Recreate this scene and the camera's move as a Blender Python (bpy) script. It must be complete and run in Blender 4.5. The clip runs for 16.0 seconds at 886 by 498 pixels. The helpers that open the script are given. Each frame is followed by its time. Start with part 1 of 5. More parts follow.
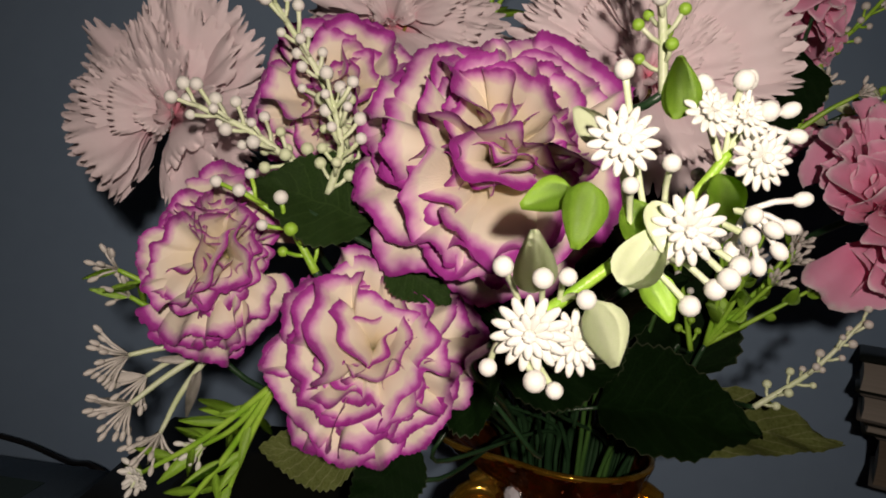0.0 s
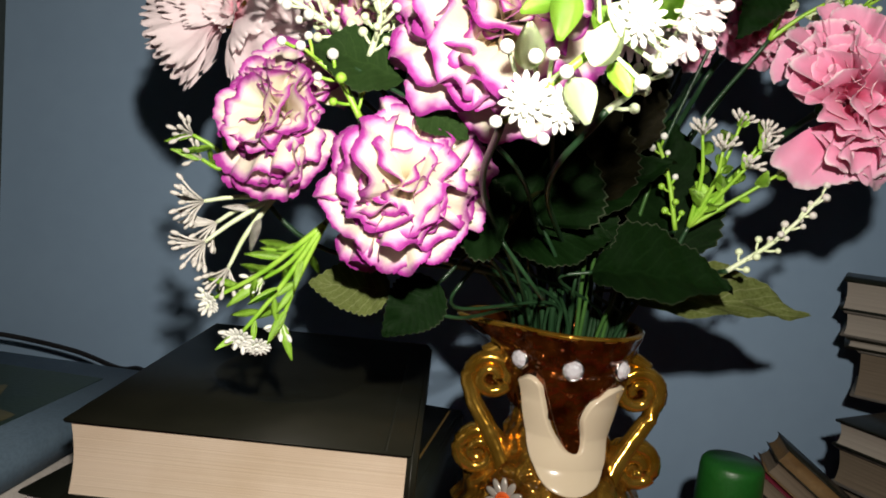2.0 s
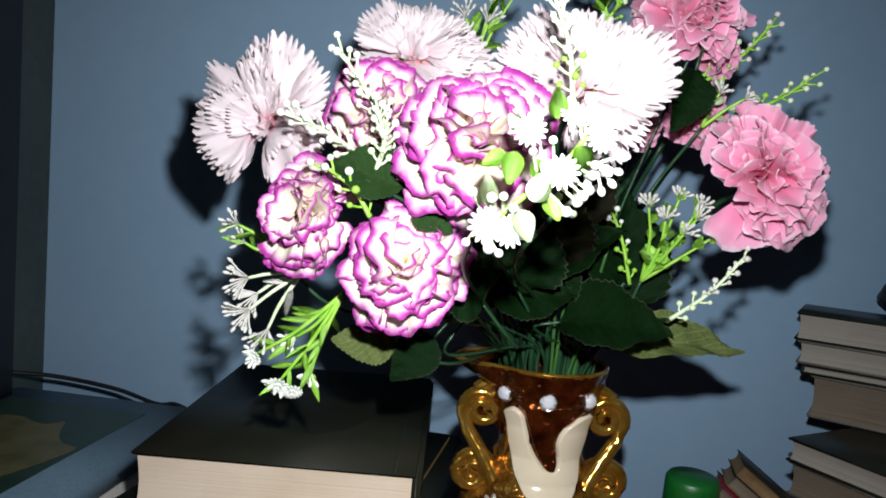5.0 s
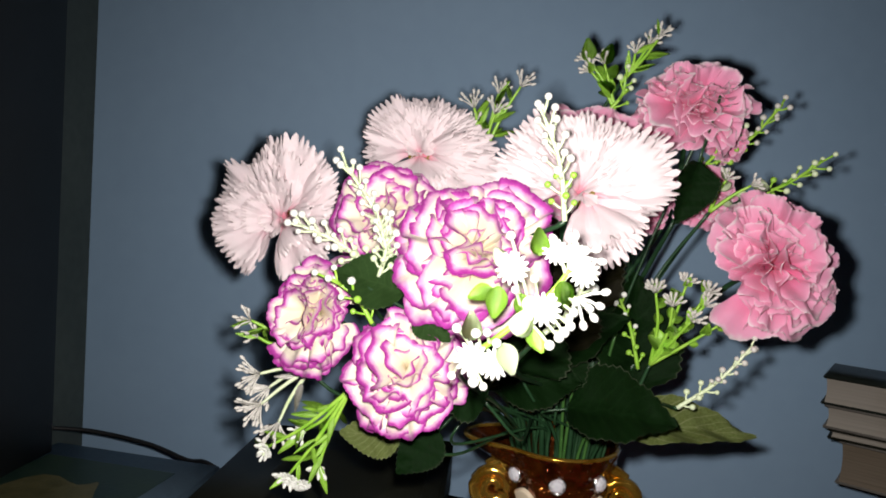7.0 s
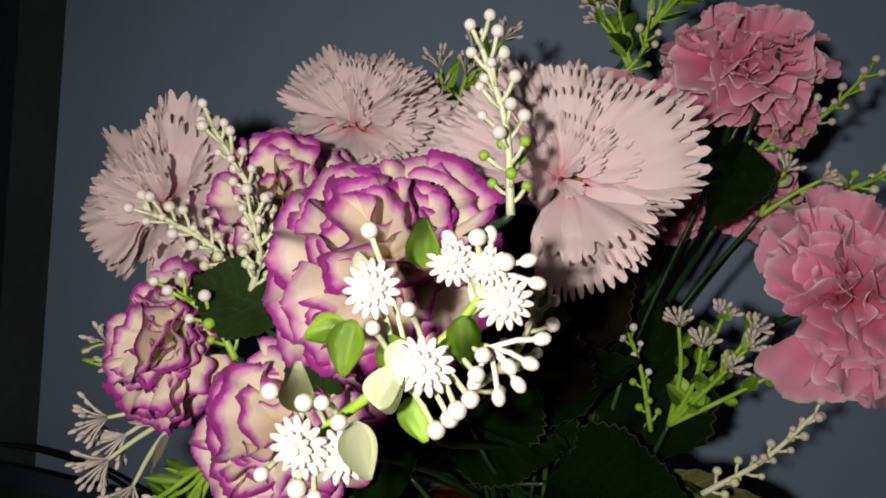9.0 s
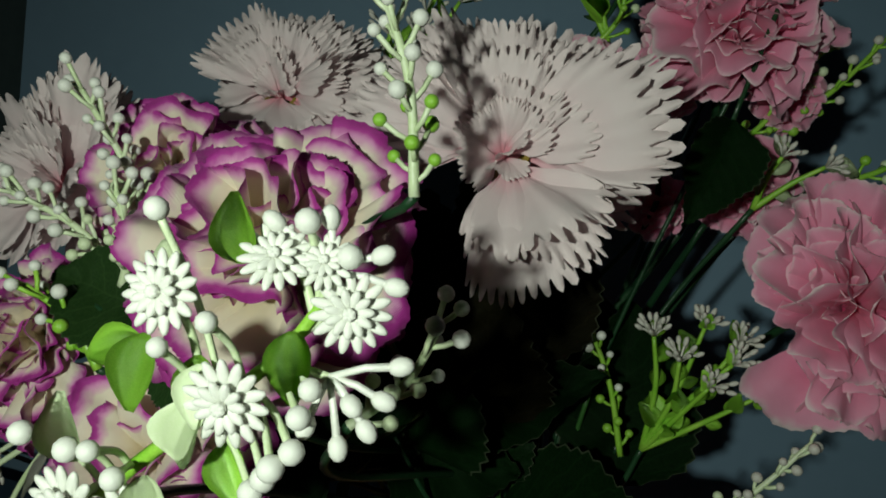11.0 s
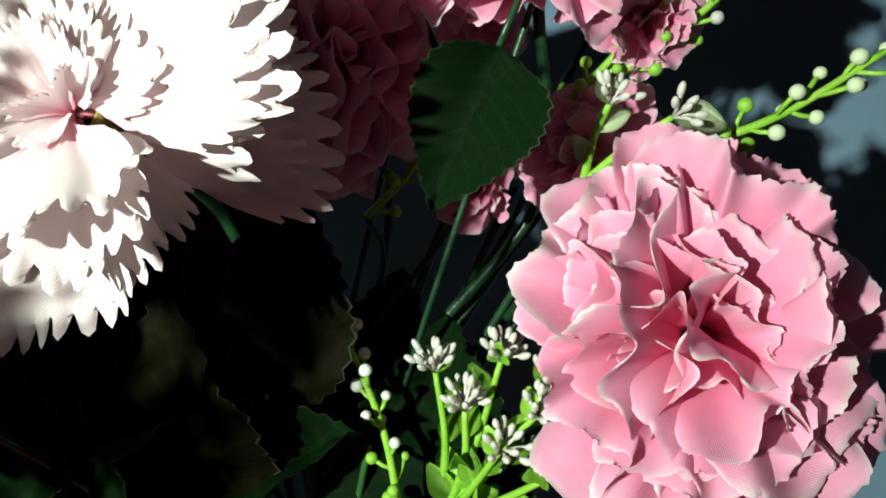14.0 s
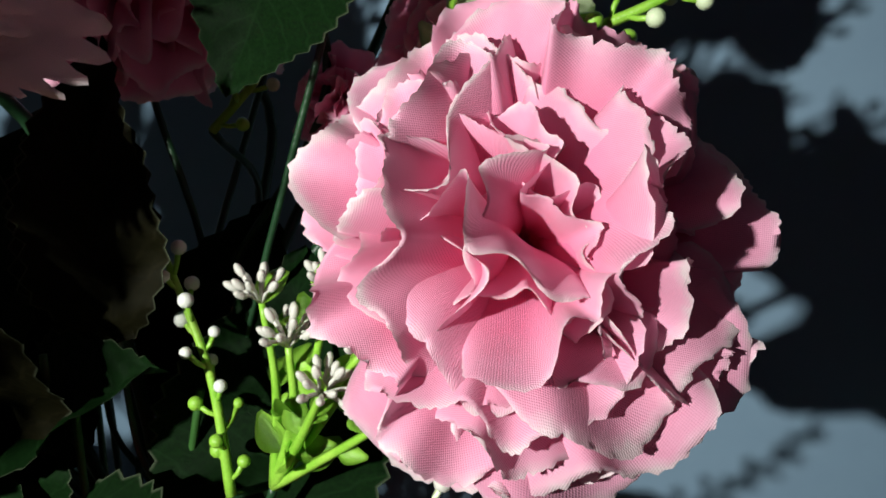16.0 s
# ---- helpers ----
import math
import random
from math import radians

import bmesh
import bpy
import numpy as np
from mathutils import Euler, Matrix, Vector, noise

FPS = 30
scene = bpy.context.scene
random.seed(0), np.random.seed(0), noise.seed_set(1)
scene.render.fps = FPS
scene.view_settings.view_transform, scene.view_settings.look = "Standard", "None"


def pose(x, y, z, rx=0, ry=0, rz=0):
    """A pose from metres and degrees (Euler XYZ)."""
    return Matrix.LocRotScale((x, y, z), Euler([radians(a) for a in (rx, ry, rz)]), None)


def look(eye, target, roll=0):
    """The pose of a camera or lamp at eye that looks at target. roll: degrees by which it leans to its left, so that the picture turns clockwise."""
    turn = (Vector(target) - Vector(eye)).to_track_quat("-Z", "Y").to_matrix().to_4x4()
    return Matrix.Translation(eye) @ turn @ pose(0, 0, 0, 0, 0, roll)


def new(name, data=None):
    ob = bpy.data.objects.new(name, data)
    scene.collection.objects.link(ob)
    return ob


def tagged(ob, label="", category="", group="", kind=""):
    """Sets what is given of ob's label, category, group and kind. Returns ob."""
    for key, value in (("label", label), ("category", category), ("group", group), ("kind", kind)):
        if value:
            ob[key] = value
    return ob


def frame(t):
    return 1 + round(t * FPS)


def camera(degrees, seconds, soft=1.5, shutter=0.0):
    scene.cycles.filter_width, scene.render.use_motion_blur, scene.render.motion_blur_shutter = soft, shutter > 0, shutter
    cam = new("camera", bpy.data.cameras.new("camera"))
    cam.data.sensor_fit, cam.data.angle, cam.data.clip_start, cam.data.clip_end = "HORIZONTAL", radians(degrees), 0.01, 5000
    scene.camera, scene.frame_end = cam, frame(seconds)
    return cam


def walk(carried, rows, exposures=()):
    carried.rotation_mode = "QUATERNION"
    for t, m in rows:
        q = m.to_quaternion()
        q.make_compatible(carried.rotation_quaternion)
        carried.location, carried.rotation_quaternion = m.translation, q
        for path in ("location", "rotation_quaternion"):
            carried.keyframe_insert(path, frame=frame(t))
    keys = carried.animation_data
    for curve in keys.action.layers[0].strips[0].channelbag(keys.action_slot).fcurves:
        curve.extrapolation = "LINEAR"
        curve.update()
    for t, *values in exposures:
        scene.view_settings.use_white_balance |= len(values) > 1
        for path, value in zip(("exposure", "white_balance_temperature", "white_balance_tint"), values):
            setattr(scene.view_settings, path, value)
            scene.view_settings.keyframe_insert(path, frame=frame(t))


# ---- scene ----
cam = camera(65.5, 16.0, soft=1.8)
# seconds, eye, yaw to the left, pitch up, lean to the left
PATH = [
    (0, 0.0002, 0.0008, 1.1261, -0.29, -4.94, 5.55),
    (0.5, 0.0042, -0.0056, 1.1124, -0.35, -5.11, 5.18),
    (1, 0.0110, -0.0238, 1.0909, -0.44, -5.57, 5.54),
    (1.5, 0.0069, -0.0503, 1.0787, -0.07, -5.54, 6.19),
    (2, 0.0041, -0.0697, 1.0678, 0.76, -6.26, 5.74),
    (2.5, 0.0052, -0.0808, 1.0585, 0.92, -6.59, 5.52),
    (3, 0.0018, -0.0938, 1.0518, 1.93, -7.48, 4.93),
    (3.5, 0.0012, -0.1060, 1.0522, 1.58, -7.80, 4.73),
    (4, 0.0029, -0.1247, 1.0510, 1.88, -7.94, 4.55),
    (4.5, 0.0023, -0.1465, 1.0662, 1.79, -6.68, 4.78),
    (5, 0.0109, -0.1680, 1.1081, 1.30, -4.59, 4.47),
    (5.2, 0.0122, -0.1769, 1.1241, 0.90, -4.73, 4.95),
    (7.3, 0.0437, -0.1769, 1.1714, 6.50, -3.43, 3.92),
    (7.5, 0.0522, -0.1637, 1.1733, 7.81, -3.47, 4.07),
    (8, 0.0788, -0.1031, 1.1736, 9.41, -2.82, 4.81),
    (8.5, 0.0894, -0.0570, 1.1644, 8.93, -3.17, 5.63),
    (8.7, 0.0887, -0.0409, 1.1643, 9.33, -3.10, 5.51),
    (10.8, 0.1077, 0.0363, 1.1628, 9.99, -3.88, 6.46),
    (11, 0.1157, 0.0410, 1.1641, 10.32, -3.72, 6.62),
    (11.5, 0.1391, 0.0587, 1.1737, 10.80, -4.24, 6.73),
    (12, 0.1591, 0.0804, 1.1769, 11.39, -4.69, 6.02),
    (12.5, 0.1790, 0.1044, 1.1770, 11.94, -5.28, 5.64),
    (13, 0.1924, 0.1287, 1.1757, 13.39, -5.99, 5.26),
    (13.5, 0.2090, 0.1540, 1.1767, 14.26, -5.34, 5.23),
    (14, 0.2285, 0.1732, 1.1755, 16.39, -5.33, 5.06),
    (14.5, 0.2446, 0.1944, 1.1681, 16.80, -5.97, 5.41),
    (15, 0.2577, 0.2089, 1.1647, 17.09, -6.36, 5.83),
    (15.5, 0.2659, 0.2148, 1.1606, 16.61, -6.43, 6.20),
    (16, 0.2707, 0.2211, 1.1550, 16.60, -6.40, 6.43),
]
walk(cam, [(t, pose(x, y, z, 0, 0, yaw) @ pose(0, 0, 0, 90 + pitch, 0, 0) @ pose(0, 0, 0, 0, 0, roll)) for t, x, y, z, yaw, pitch, roll in PATH],
     exposures=[(0, -0.54, 7500, 28), (0.7, -0.58, 7400, 25), (1.5, 0.46, 7100, 20), (2.5, 1.12, 6800, 15), (3.5, 1.38, 6500, 11), (4.3, 1.52, 6200, 12), (5.0, 1.10, 5850, 13), (5.2, 1.0, 5850, 13), (7.5, 0.68, 6800, 22), (8.0, 0.38, 7100, 26), (8.7, -0.14, 7200, 28), (10.8, -0.9, 6400, -6), (11.2, -0.7, 6300, -10), (12.0, 0.2, 6200, -16), (12.5, 0.5, 6200, -12), (13.5, 1.0, 6250, -9), (14.5, 1.62, 6250, -8), (15.2, 1.45, 6300, 2), (16, 1.38, 6300, 6)])

# ---- light: the phone's flash, and a dim room lamp out of view ----
world = bpy.data.worlds.new("dark_room")
scene.world = world
world.use_nodes = True
world.node_tree.nodes["Background"].inputs[0].default_value = (0.5, 0.6, 0.8, 1)
world.node_tree.nodes["Background"].inputs[1].default_value = 0.00015


def lamp(name, kind, m, watts, colour, **settings):
    data = bpy.data.lights.new(name, kind)
    data.energy, data.color = watts, colour
    for key, value in settings.items():
        if key == "size":
            data.shadow_soft_size = value
        if key == "spot":
            data.spot_size, data.spot_blend = radians(value), 1.0
        if key == "area":
            data.shape, data.size, data.size_y = "RECTANGLE", value[0], value[1]
    ob = new(name, data)
    ob.matrix_world = m
    return ob


flash = lamp("flash_lamp", "SPOT", look((0.030, -0.115, 1.173), (0.035, 0.5, 1.08)), 7.6, (1.0, 0.99, 0.92), size=0.008, spot=128)
room_lamp = lamp("tube_lamp", "AREA", look((1.3, -0.9, 2.2), (0.1, 0.6, 1.0)), 0.05, (0.85, 0.93, 1.0), area=(0.9, 0.08))


# ---- materials ----
def material(name, rough=0.6, metal=0.0, coat=0.0, sheen=0.0):
    m = bpy.data.materials.new(name)
    m.use_nodes = True
    b = m.node_tree.nodes["Principled BSDF"]
    b.inputs["Roughness"].default_value, b.inputs["Metallic"].default_value = rough, metal
    b.inputs["Coat Weight"].default_value, b.inputs["Sheen Weight"].default_value = coat, sheen
    return m, m.node_tree, b


def add(nt, kind, **values):
    n = nt.nodes.new(kind)
    for key, value in values.items():
        n.inputs[key.replace("_", " ")].default_value = value
    return n


def ramp(nt, source, stops):
    r = nt.nodes.new("ShaderNodeValToRGB")
    while len(r.color_ramp.elements) < len(stops):
        r.color_ramp.elements.new(0.5)
    for e, (p, c) in zip(r.color_ramp.elements, stops):
        e.position, e.color = p, (*c, 1)
    nt.links.new(source, r.inputs[0])
    return r.outputs[0]


def blend(nt, fac, a, b, mode="MIX"):
    x = nt.nodes.new("ShaderNodeMix")
    x.data_type, x.blend_type = "RGBA", mode
    for slot, value in ((0, fac), (6, a), (7, b)):
        if hasattr(value, "is_output"):
            nt.links.new(value, x.inputs[slot])
        else:
            x.inputs[slot].default_value = value if slot == 0 else (*value, 1)
    return x.outputs[2]


def maths(nt, op, a, b):
    x = nt.nodes.new("ShaderNodeMath")
    x.operation = op
    for slot, value in ((0, a), (1, b)):
        if hasattr(value, "is_output"):
            nt.links.new(value, x.inputs[slot])
        else:
            x.inputs[slot].default_value = value
    return x.outputs[0]


def noisy(nt, scale, detail=3.0, coords="Object"):
    c = nt.nodes.new("ShaderNodeTexCoord")
    n = add(nt, "ShaderNodeTexNoise", Scale=scale, Detail=detail)
    nt.links.new(c.outputs[coords], n.inputs["Vector"])
    return n.outputs["Fac"]


def bump(nt, bsdf, height, strength, distance):
    b = add(nt, "ShaderNodeBump", Strength=strength, Distance=distance)
    nt.links.new(height, b.inputs["Height"])
    nt.links.new(b.outputs[0], bsdf.inputs["Normal"])


def surface(name, a, b, rough=0.6, scale=30.0, metal=0.0, coat=0.0, relief=0.3, depth=0.001, fine=None, detail=4.0, speck=0.25, gloss=0.5):
    """A two-tone surface with stains, and a fine relief."""
    m, nt, bsdf = material(name, rough, metal, coat)
    big = noisy(nt, scale, detail)
    col = ramp(nt, big, [(0.3, a), (0.7, b)])
    small = noisy(nt, fine or scale * 12, 2.0)
    col = blend(nt, speck, col, ramp(nt, small, [(0.3, (0.35, 0.35, 0.35)), (0.7, (0.75, 0.75, 0.75))]), "OVERLAY")
    nt.links.new(col, bsdf.inputs["Base Color"])
    nt.links.new(maths(nt, "ADD", maths(nt, "MULTIPLY", big, 0.2), rough - 0.1), bsdf.inputs["Roughness"])
    bsdf.inputs["Specular IOR Level"].default_value = gloss
    bump(nt, bsdf, small, relief, depth)
    return m


def petal_cloth(name, stops, wobble=0.12, back=0.35):
    """Printed fabric: the colour runs from the petal's foot (0) to its rim (1), with a woven relief."""
    m, nt, bsdf = material(name, 0.62, sheen=0.15)
    uv = nt.nodes.new("ShaderNodeUVMap")
    sep = nt.nodes.new("ShaderNodeSeparateXYZ")
    nt.links.new(uv.outputs[0], sep.inputs[0])
    info = nt.nodes.new("ShaderNodeObjectInfo")
    vary = maths(nt, "MULTIPLY", maths(nt, "SUBTRACT", noisy(nt, 7.0, 2.0), 0.5), wobble)
    vary2 = maths(nt, "MULTIPLY", maths(nt, "SUBTRACT", info.outputs["Random"], 0.5), 0.06)
    run = maths(nt, "ADD", maths(nt, "ADD", sep.outputs[1], vary), vary2)
    col = ramp(nt, run, stops)
    tone = noisy(nt, 6.0, 5.0)
    col = blend(nt, 0.18, col, ramp(nt, tone, [(0.35, (0.38, 0.36, 0.38)), (0.65, (0.62, 0.62, 0.62))]), "OVERLAY")
    nt.links.new(col, bsdf.inputs["Base Color"])
    # woven threads
    weave = []
    for turn in (0.6, 2.17):
        c = nt.nodes.new("ShaderNodeTexCoord")
        mp = nt.nodes.new("ShaderNodeMapping")
        mp.inputs["Rotation"].default_value = (0, turn, 0)
        nt.links.new(c.outputs["Object"], mp.inputs["Vector"])
        w = add(nt, "ShaderNodeTexWave", Scale=40.0, Distortion=1.2)
        nt.links.new(mp.outputs[0], w.inputs["Vector"])
        weave.append(w.outputs["Fac"])
    height = maths(nt, "ADD", maths(nt, "MULTIPLY", maths(nt, "ADD", *weave), 0.27), maths(nt, "MULTIPLY", tone, 1.2))
    bump(nt, bsdf, height, 0.3, 0.0012)
    # light shines through the thin cloth
    out = nt.nodes["Material Output"]
    tr = nt.nodes.new("ShaderNodeBsdfTranslucent")
    nt.links.new(col, tr.inputs[0])
    mix = nt.nodes.new("ShaderNodeMixShader")
    mix.inputs[0].default_value = back
    nt.links.new(bsdf.outputs[0], mix.inputs[1])
    nt.links.new(tr.outputs[0], mix.inputs[2])
    nt.links.new(mix.outputs[0], out.inputs[0])
    return m


CREAM, MAG, MAG2 = (0.84, 0.72, 0.47), (0.42, 0.03, 0.31), (0.29, 0.010, 0.21)
M_MAGENTA = petal_cloth("cream_magenta_cloth", [(0.0, (0.50, 0.47, 0.10)), (0.30, CREAM), (0.84, (0.86, 0.78, 0.63)), (0.915, (0.68, 0.29, 0.54)), (0.955, MAG), (1.0, MAG2)], 0.13, 0.14)
M_PALE = petal_cloth("pale_pink_cloth", [(0.0, (0.74, 0.20, 0.28)), (0.26, (0.82, 0.46, 0.53)), (0.48, (0.83, 0.67, 0.69)), (0.8, (0.85, 0.73, 0.74)), (1.0, (0.85, 0.73, 0.73))], 0.12, 0.15)
M_PINK = petal_cloth("pink_cloth", [(0.0, (0.60, 0.04, 0.15)), (0.3, (0.80, 0.11, 0.27)), (0.65, (0.87, 0.25, 0.43)), (0.93, (0.89, 0.40, 0.57)), (0.975, (0.89, 0.55, 0.66)), (1.0, (0.88, 0.70, 0.74))], 0.14, 0.22)
M_STEM = surface("green_plastic_stem", (0.03, 0.09, 0.02), (0.05, 0.14, 0.03), 0.35, 60, relief=0.2)
M_DARKSTEM = surface("dark_green_wire", (0.010, 0.036, 0.014), (0.020, 0.062, 0.024), 0.35, 60, relief=0.2)
M_LIME = surface("lime_plastic", (0.20, 0.47, 0.03), (0.37, 0.63, 0.08), 0.35, 80, relief=0.2)
M_LIMEPALE = surface("pale_lime_plastic", (0.60, 0.73, 0.40), (0.73, 0.81, 0.57), 0.4, 80, relief=0.2)
M_WHITE = surface("white_plastic", (0.74, 0.76, 0.66), (0.84, 0.85, 0.80), 0.4, 90, relief=0.2)
M_GREYWHITE = surface("greyish_white_plastic", (0.52, 0.50, 0.44), (0.70, 0.68, 0.62), 0.45, 90, relief=0.2)
M_CALYX = surface("olive_brown_plastic", (0.16, 0.11, 0.02), (0.30, 0.22, 0.04), 0.4, 80, relief=0.2)


def leaf_cloth(name, a, b, vein):
    m, nt, bsdf = material(name, 0.6)
    bsdf.inputs["Specular IOR Level"].default_value = 0.06
    uv = nt.nodes.new("ShaderNodeUVMap")
    sep = nt.nodes.new("ShaderNodeSeparateXYZ")
    nt.links.new(uv.outputs[0], sep.inputs[0])
    side = maths(nt, "ABSOLUTE", maths(nt, "SUBTRACT", sep.outputs[0], 0.5), 0)
    slant = maths(nt, "SUBTRACT", maths(nt, "MULTIPLY", sep.outputs[1], 9.0), maths(nt, "MULTIPLY", side, 5.0))
    rib = maths(nt, "ABSOLUTE", maths(nt, "SUBTRACT", maths(nt, "FRACT", slant, 0), 0.5), 0)
    veins = maths(nt, "MINIMUM", maths(nt, "MULTIPLY", rib, 2.0), maths(nt, "MULTIPLY", side, 12.0))
    tone = noisy(nt, 70, 4)
    col = ramp(nt, tone, [(0.3, a), (0.7, b)])
    col = blend(nt, ramp(nt, veins, [(0.0, (0.6, 0.6, 0.6)), (0.16, (0, 0, 0))]), col, vein)
    col = blend(nt, ramp(nt, side, [(0.484, (0, 0, 0)), (0.496, (0.22, 0.22, 0.22))]), col, (0.20, 0.23, 0.15))
    nt.links.new(col, bsdf.inputs["Base Color"])
    c = nt.nodes.new("ShaderNodeTexCoord")
    w = add(nt, "ShaderNodeTexWave", Scale=500.0, Distortion=0.5)
    nt.links.new(c.outputs["Object"], w.inputs["Vector"])
    bump(nt, bsdf, maths(nt, "ADD", maths(nt, "MULTIPLY", w.outputs["Fac"], 0.25), maths(nt, "MULTIPLY", veins, 1.0)), 0.4, 0.0006)
    return m


# inner leaves: the bouquet's shade is put into this near-black green
M_LEAF = leaf_cloth("shade_dark_leaf_cloth", (0.0018, 0.0085, 0.0016), (0.004, 0.017, 0.003), (0.007, 0.024, 0.006))
M_LEAFFRESH = leaf_cloth("green_leaf_cloth", (0.012, 0.032, 0.008), (0.022, 0.050, 0.012), (0.035, 0.07, 0.02))
M_LEAFPALE = leaf_cloth("faded_leaf_cloth", (0.07, 0.09, 0.02), (0.12, 0.15, 0.05), (0.22, 0.24, 0.12))
# brownish leaf, its colour taken almost to black to stand for shade
M_LEAFBROWN = leaf_cloth("shade_brown_leaf_cloth", (0.004, 0.004, 0.001), (0.008, 0.007, 0.002), (0.014, 0.012, 0.005))

M_WALL = surface("pale_blue_distemper", (0.27, 0.415, 0.57), (0.305, 0.45, 0.605), 0.8, 2.0, relief=0.12, depth=0.001, fine=45, speck=0.05)
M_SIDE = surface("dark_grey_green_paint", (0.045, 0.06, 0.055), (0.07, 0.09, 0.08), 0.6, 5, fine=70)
M_WOOD = surface("black_brown_wood", (0.008, 0.007, 0.006), (0.02, 0.016, 0.012), 0.45, 8, fine=60)
M_RED = surface("red_tablecloth", (0.20, 0.008, 0.012), (0.30, 0.015, 0.02), 0.8, 12, relief=0.6, fine=500)
M_FLOOR = surface("grey_cement", (0.16, 0.15, 0.14), (0.22, 0.21, 0.19), 0.7, 4, fine=60)
# ceiling out of view, greyed so less flash light bounces into the shadows
M_CEIL = surface("bounce_damping_grey", (0.26, 0.26, 0.25), (0.34, 0.34, 0.33), 0.8, 4, fine=60)
M_BLACKCOVER = surface("black_leatherette", (0.010, 0.011, 0.007), (0.020, 0.020, 0.013), 0.42, 12, relief=0.4, depth=0.0006, fine=900, gloss=0.3)
M_GREENCOVER = surface("blackish_green_leatherette", (0.010, 0.013, 0.009), (0.02, 0.024, 0.016), 0.4, 12, relief=0.4, depth=0.0006, fine=900)
M_GOLDPRINT = surface("dull_gold_print", (0.20, 0.12, 0.03), (0.32, 0.21, 0.07), 0.4, 300, metal=0.4, fine=900)
M_RIBBON = surface("dark_red_ribbon", (0.10, 0.004, 0.015), (0.16, 0.008, 0.025), 0.5, 40, fine=900)
M_BLUECOVER = surface("grey_blue_cover", (0.10, 0.16, 0.21), (0.14, 0.21, 0.27), 0.4, 10, fine=300)
M_PRINTGREEN = surface("dark_green_print", (0.012, 0.035, 0.022), (0.03, 0.06, 0.035), 0.4, 30, fine=300)
M_PRINTOLIVE = surface("olive_print", (0.10, 0.09, 0.03), (0.17, 0.15, 0.06), 0.4, 40, fine=300)
M_WHITECARD = surface("off_white_card", (0.50, 0.47, 0.42), (0.62, 0.58, 0.52), 0.6, 20, fine=300)
# card and tape are toned down: weak light at the stack is in the colour
M_GREYCARD = surface("shaded_grey_card", (0.13, 0.12, 0.105), (0.19, 0.175, 0.15), 0.6, 20, fine=300)
M_BROWNTAPE = surface("brown_packing_tape", (0.12, 0.07, 0.028), (0.20, 0.125, 0.05), 0.5, 40, fine=300)
M_REDINK = surface("maroon_ink", (0.09, 0.012, 0.012), (0.14, 0.02, 0.02), 0.5, 60)
M_BOTTLE = surface("black_bottle_plastic", (0.004, 0.004, 0.005), (0.008, 0.008, 0.010), 0.12, 20, relief=0.0, coat=0.5)
M_GREENCAP = surface("green_cap_plastic", (0.006, 0.080, 0.010), (0.010, 0.108, 0.016), 0.35, 30, relief=0.2)
M_LABEL = surface("pale_violet_label", (0.45, 0.42, 0.55), (0.6, 0.58, 0.66), 0.4, 30)
M_CABLE = surface("black_cable_rubber", (0.008, 0.008, 0.009), (0.015, 0.015, 0.016), 0.45, 40)
M_BLUEPLASTIC = surface("dark_blue_plastic", (0.01, 0.012, 0.10), (0.02, 0.025, 0.17), 0.25, 30)


def page_edges(name, a, b):
    m, nt, bsdf = material(name, 0.75)
    c = nt.nodes.new("ShaderNodeTexCoord")
    mp = nt.nodes.new("ShaderNodeMapping")
    mp.inputs["Scale"].default_value = (3, 3, 900)
    nt.links.new(c.outputs["Object"], mp.inputs["Vector"])
    n = add(nt, "ShaderNodeTexNoise", Scale=1.0, Detail=3.0)
    nt.links.new(mp.outputs[0], n.inputs["Vector"])
    col = ramp(nt, n.outputs["Fac"], [(0.3, a), (0.7, b)])
    stain = noisy(nt, 14, 5)
    col = blend(nt, ramp(nt, stain, [(0.45, (0, 0, 0)), (0.75, (0.35, 0.35, 0.35))]), col, (a[0] * 0.7, a[1] * 0.6, a[2] * 0.45))
    nt.links.new(col, bsdf.inputs["Base Color"])
    bump(nt, bsdf, n.outputs["Fac"], 0.5, 0.0006)
    return m


M_PAGES = page_edges("cream_page_edges", (0.72, 0.58, 0.43), (0.79, 0.65, 0.50))
M_PAGESWHITE = page_edges("white_page_edges", (0.71, 0.68, 0.66), (0.78, 0.75, 0.73))
# browned and greyish paper, darkened further for shadow and falloff at the stack
M_PAGESDARK = page_edges("browned_shaded_page_edges", (0.10, 0.075, 0.05), (0.20, 0.16, 0.11))
M_PAGESGREY = page_edges("greyish_page_edges", (0.25, 0.225, 0.19), (0.34, 0.31, 0.26))


def lustre(name, a, b, rough, metal, relief):
    m, nt, bsdf = material(name, rough, metal, 0.6)
    c = nt.nodes.new("ShaderNodeTexCoord")
    v = add(nt, "ShaderNodeTexVoronoi", Scale=150.0)
    v.feature = "SMOOTH_F1"
    nt.links.new(c.outputs["Object"], v.inputs["Vector"])
    tone = noisy(nt, 60, 4)
    col = ramp(nt, tone, [(0.35, a), (0.65, b)])
    nt.links.new(col, bsdf.inputs["Base Color"])
    bump(nt, bsdf, maths(nt, "ADD", maths(nt, "MULTIPLY", v.outputs["Distance"], -1.0), maths(nt, "MULTIPLY", tone, 0.8)), relief, 0.003)
    return m


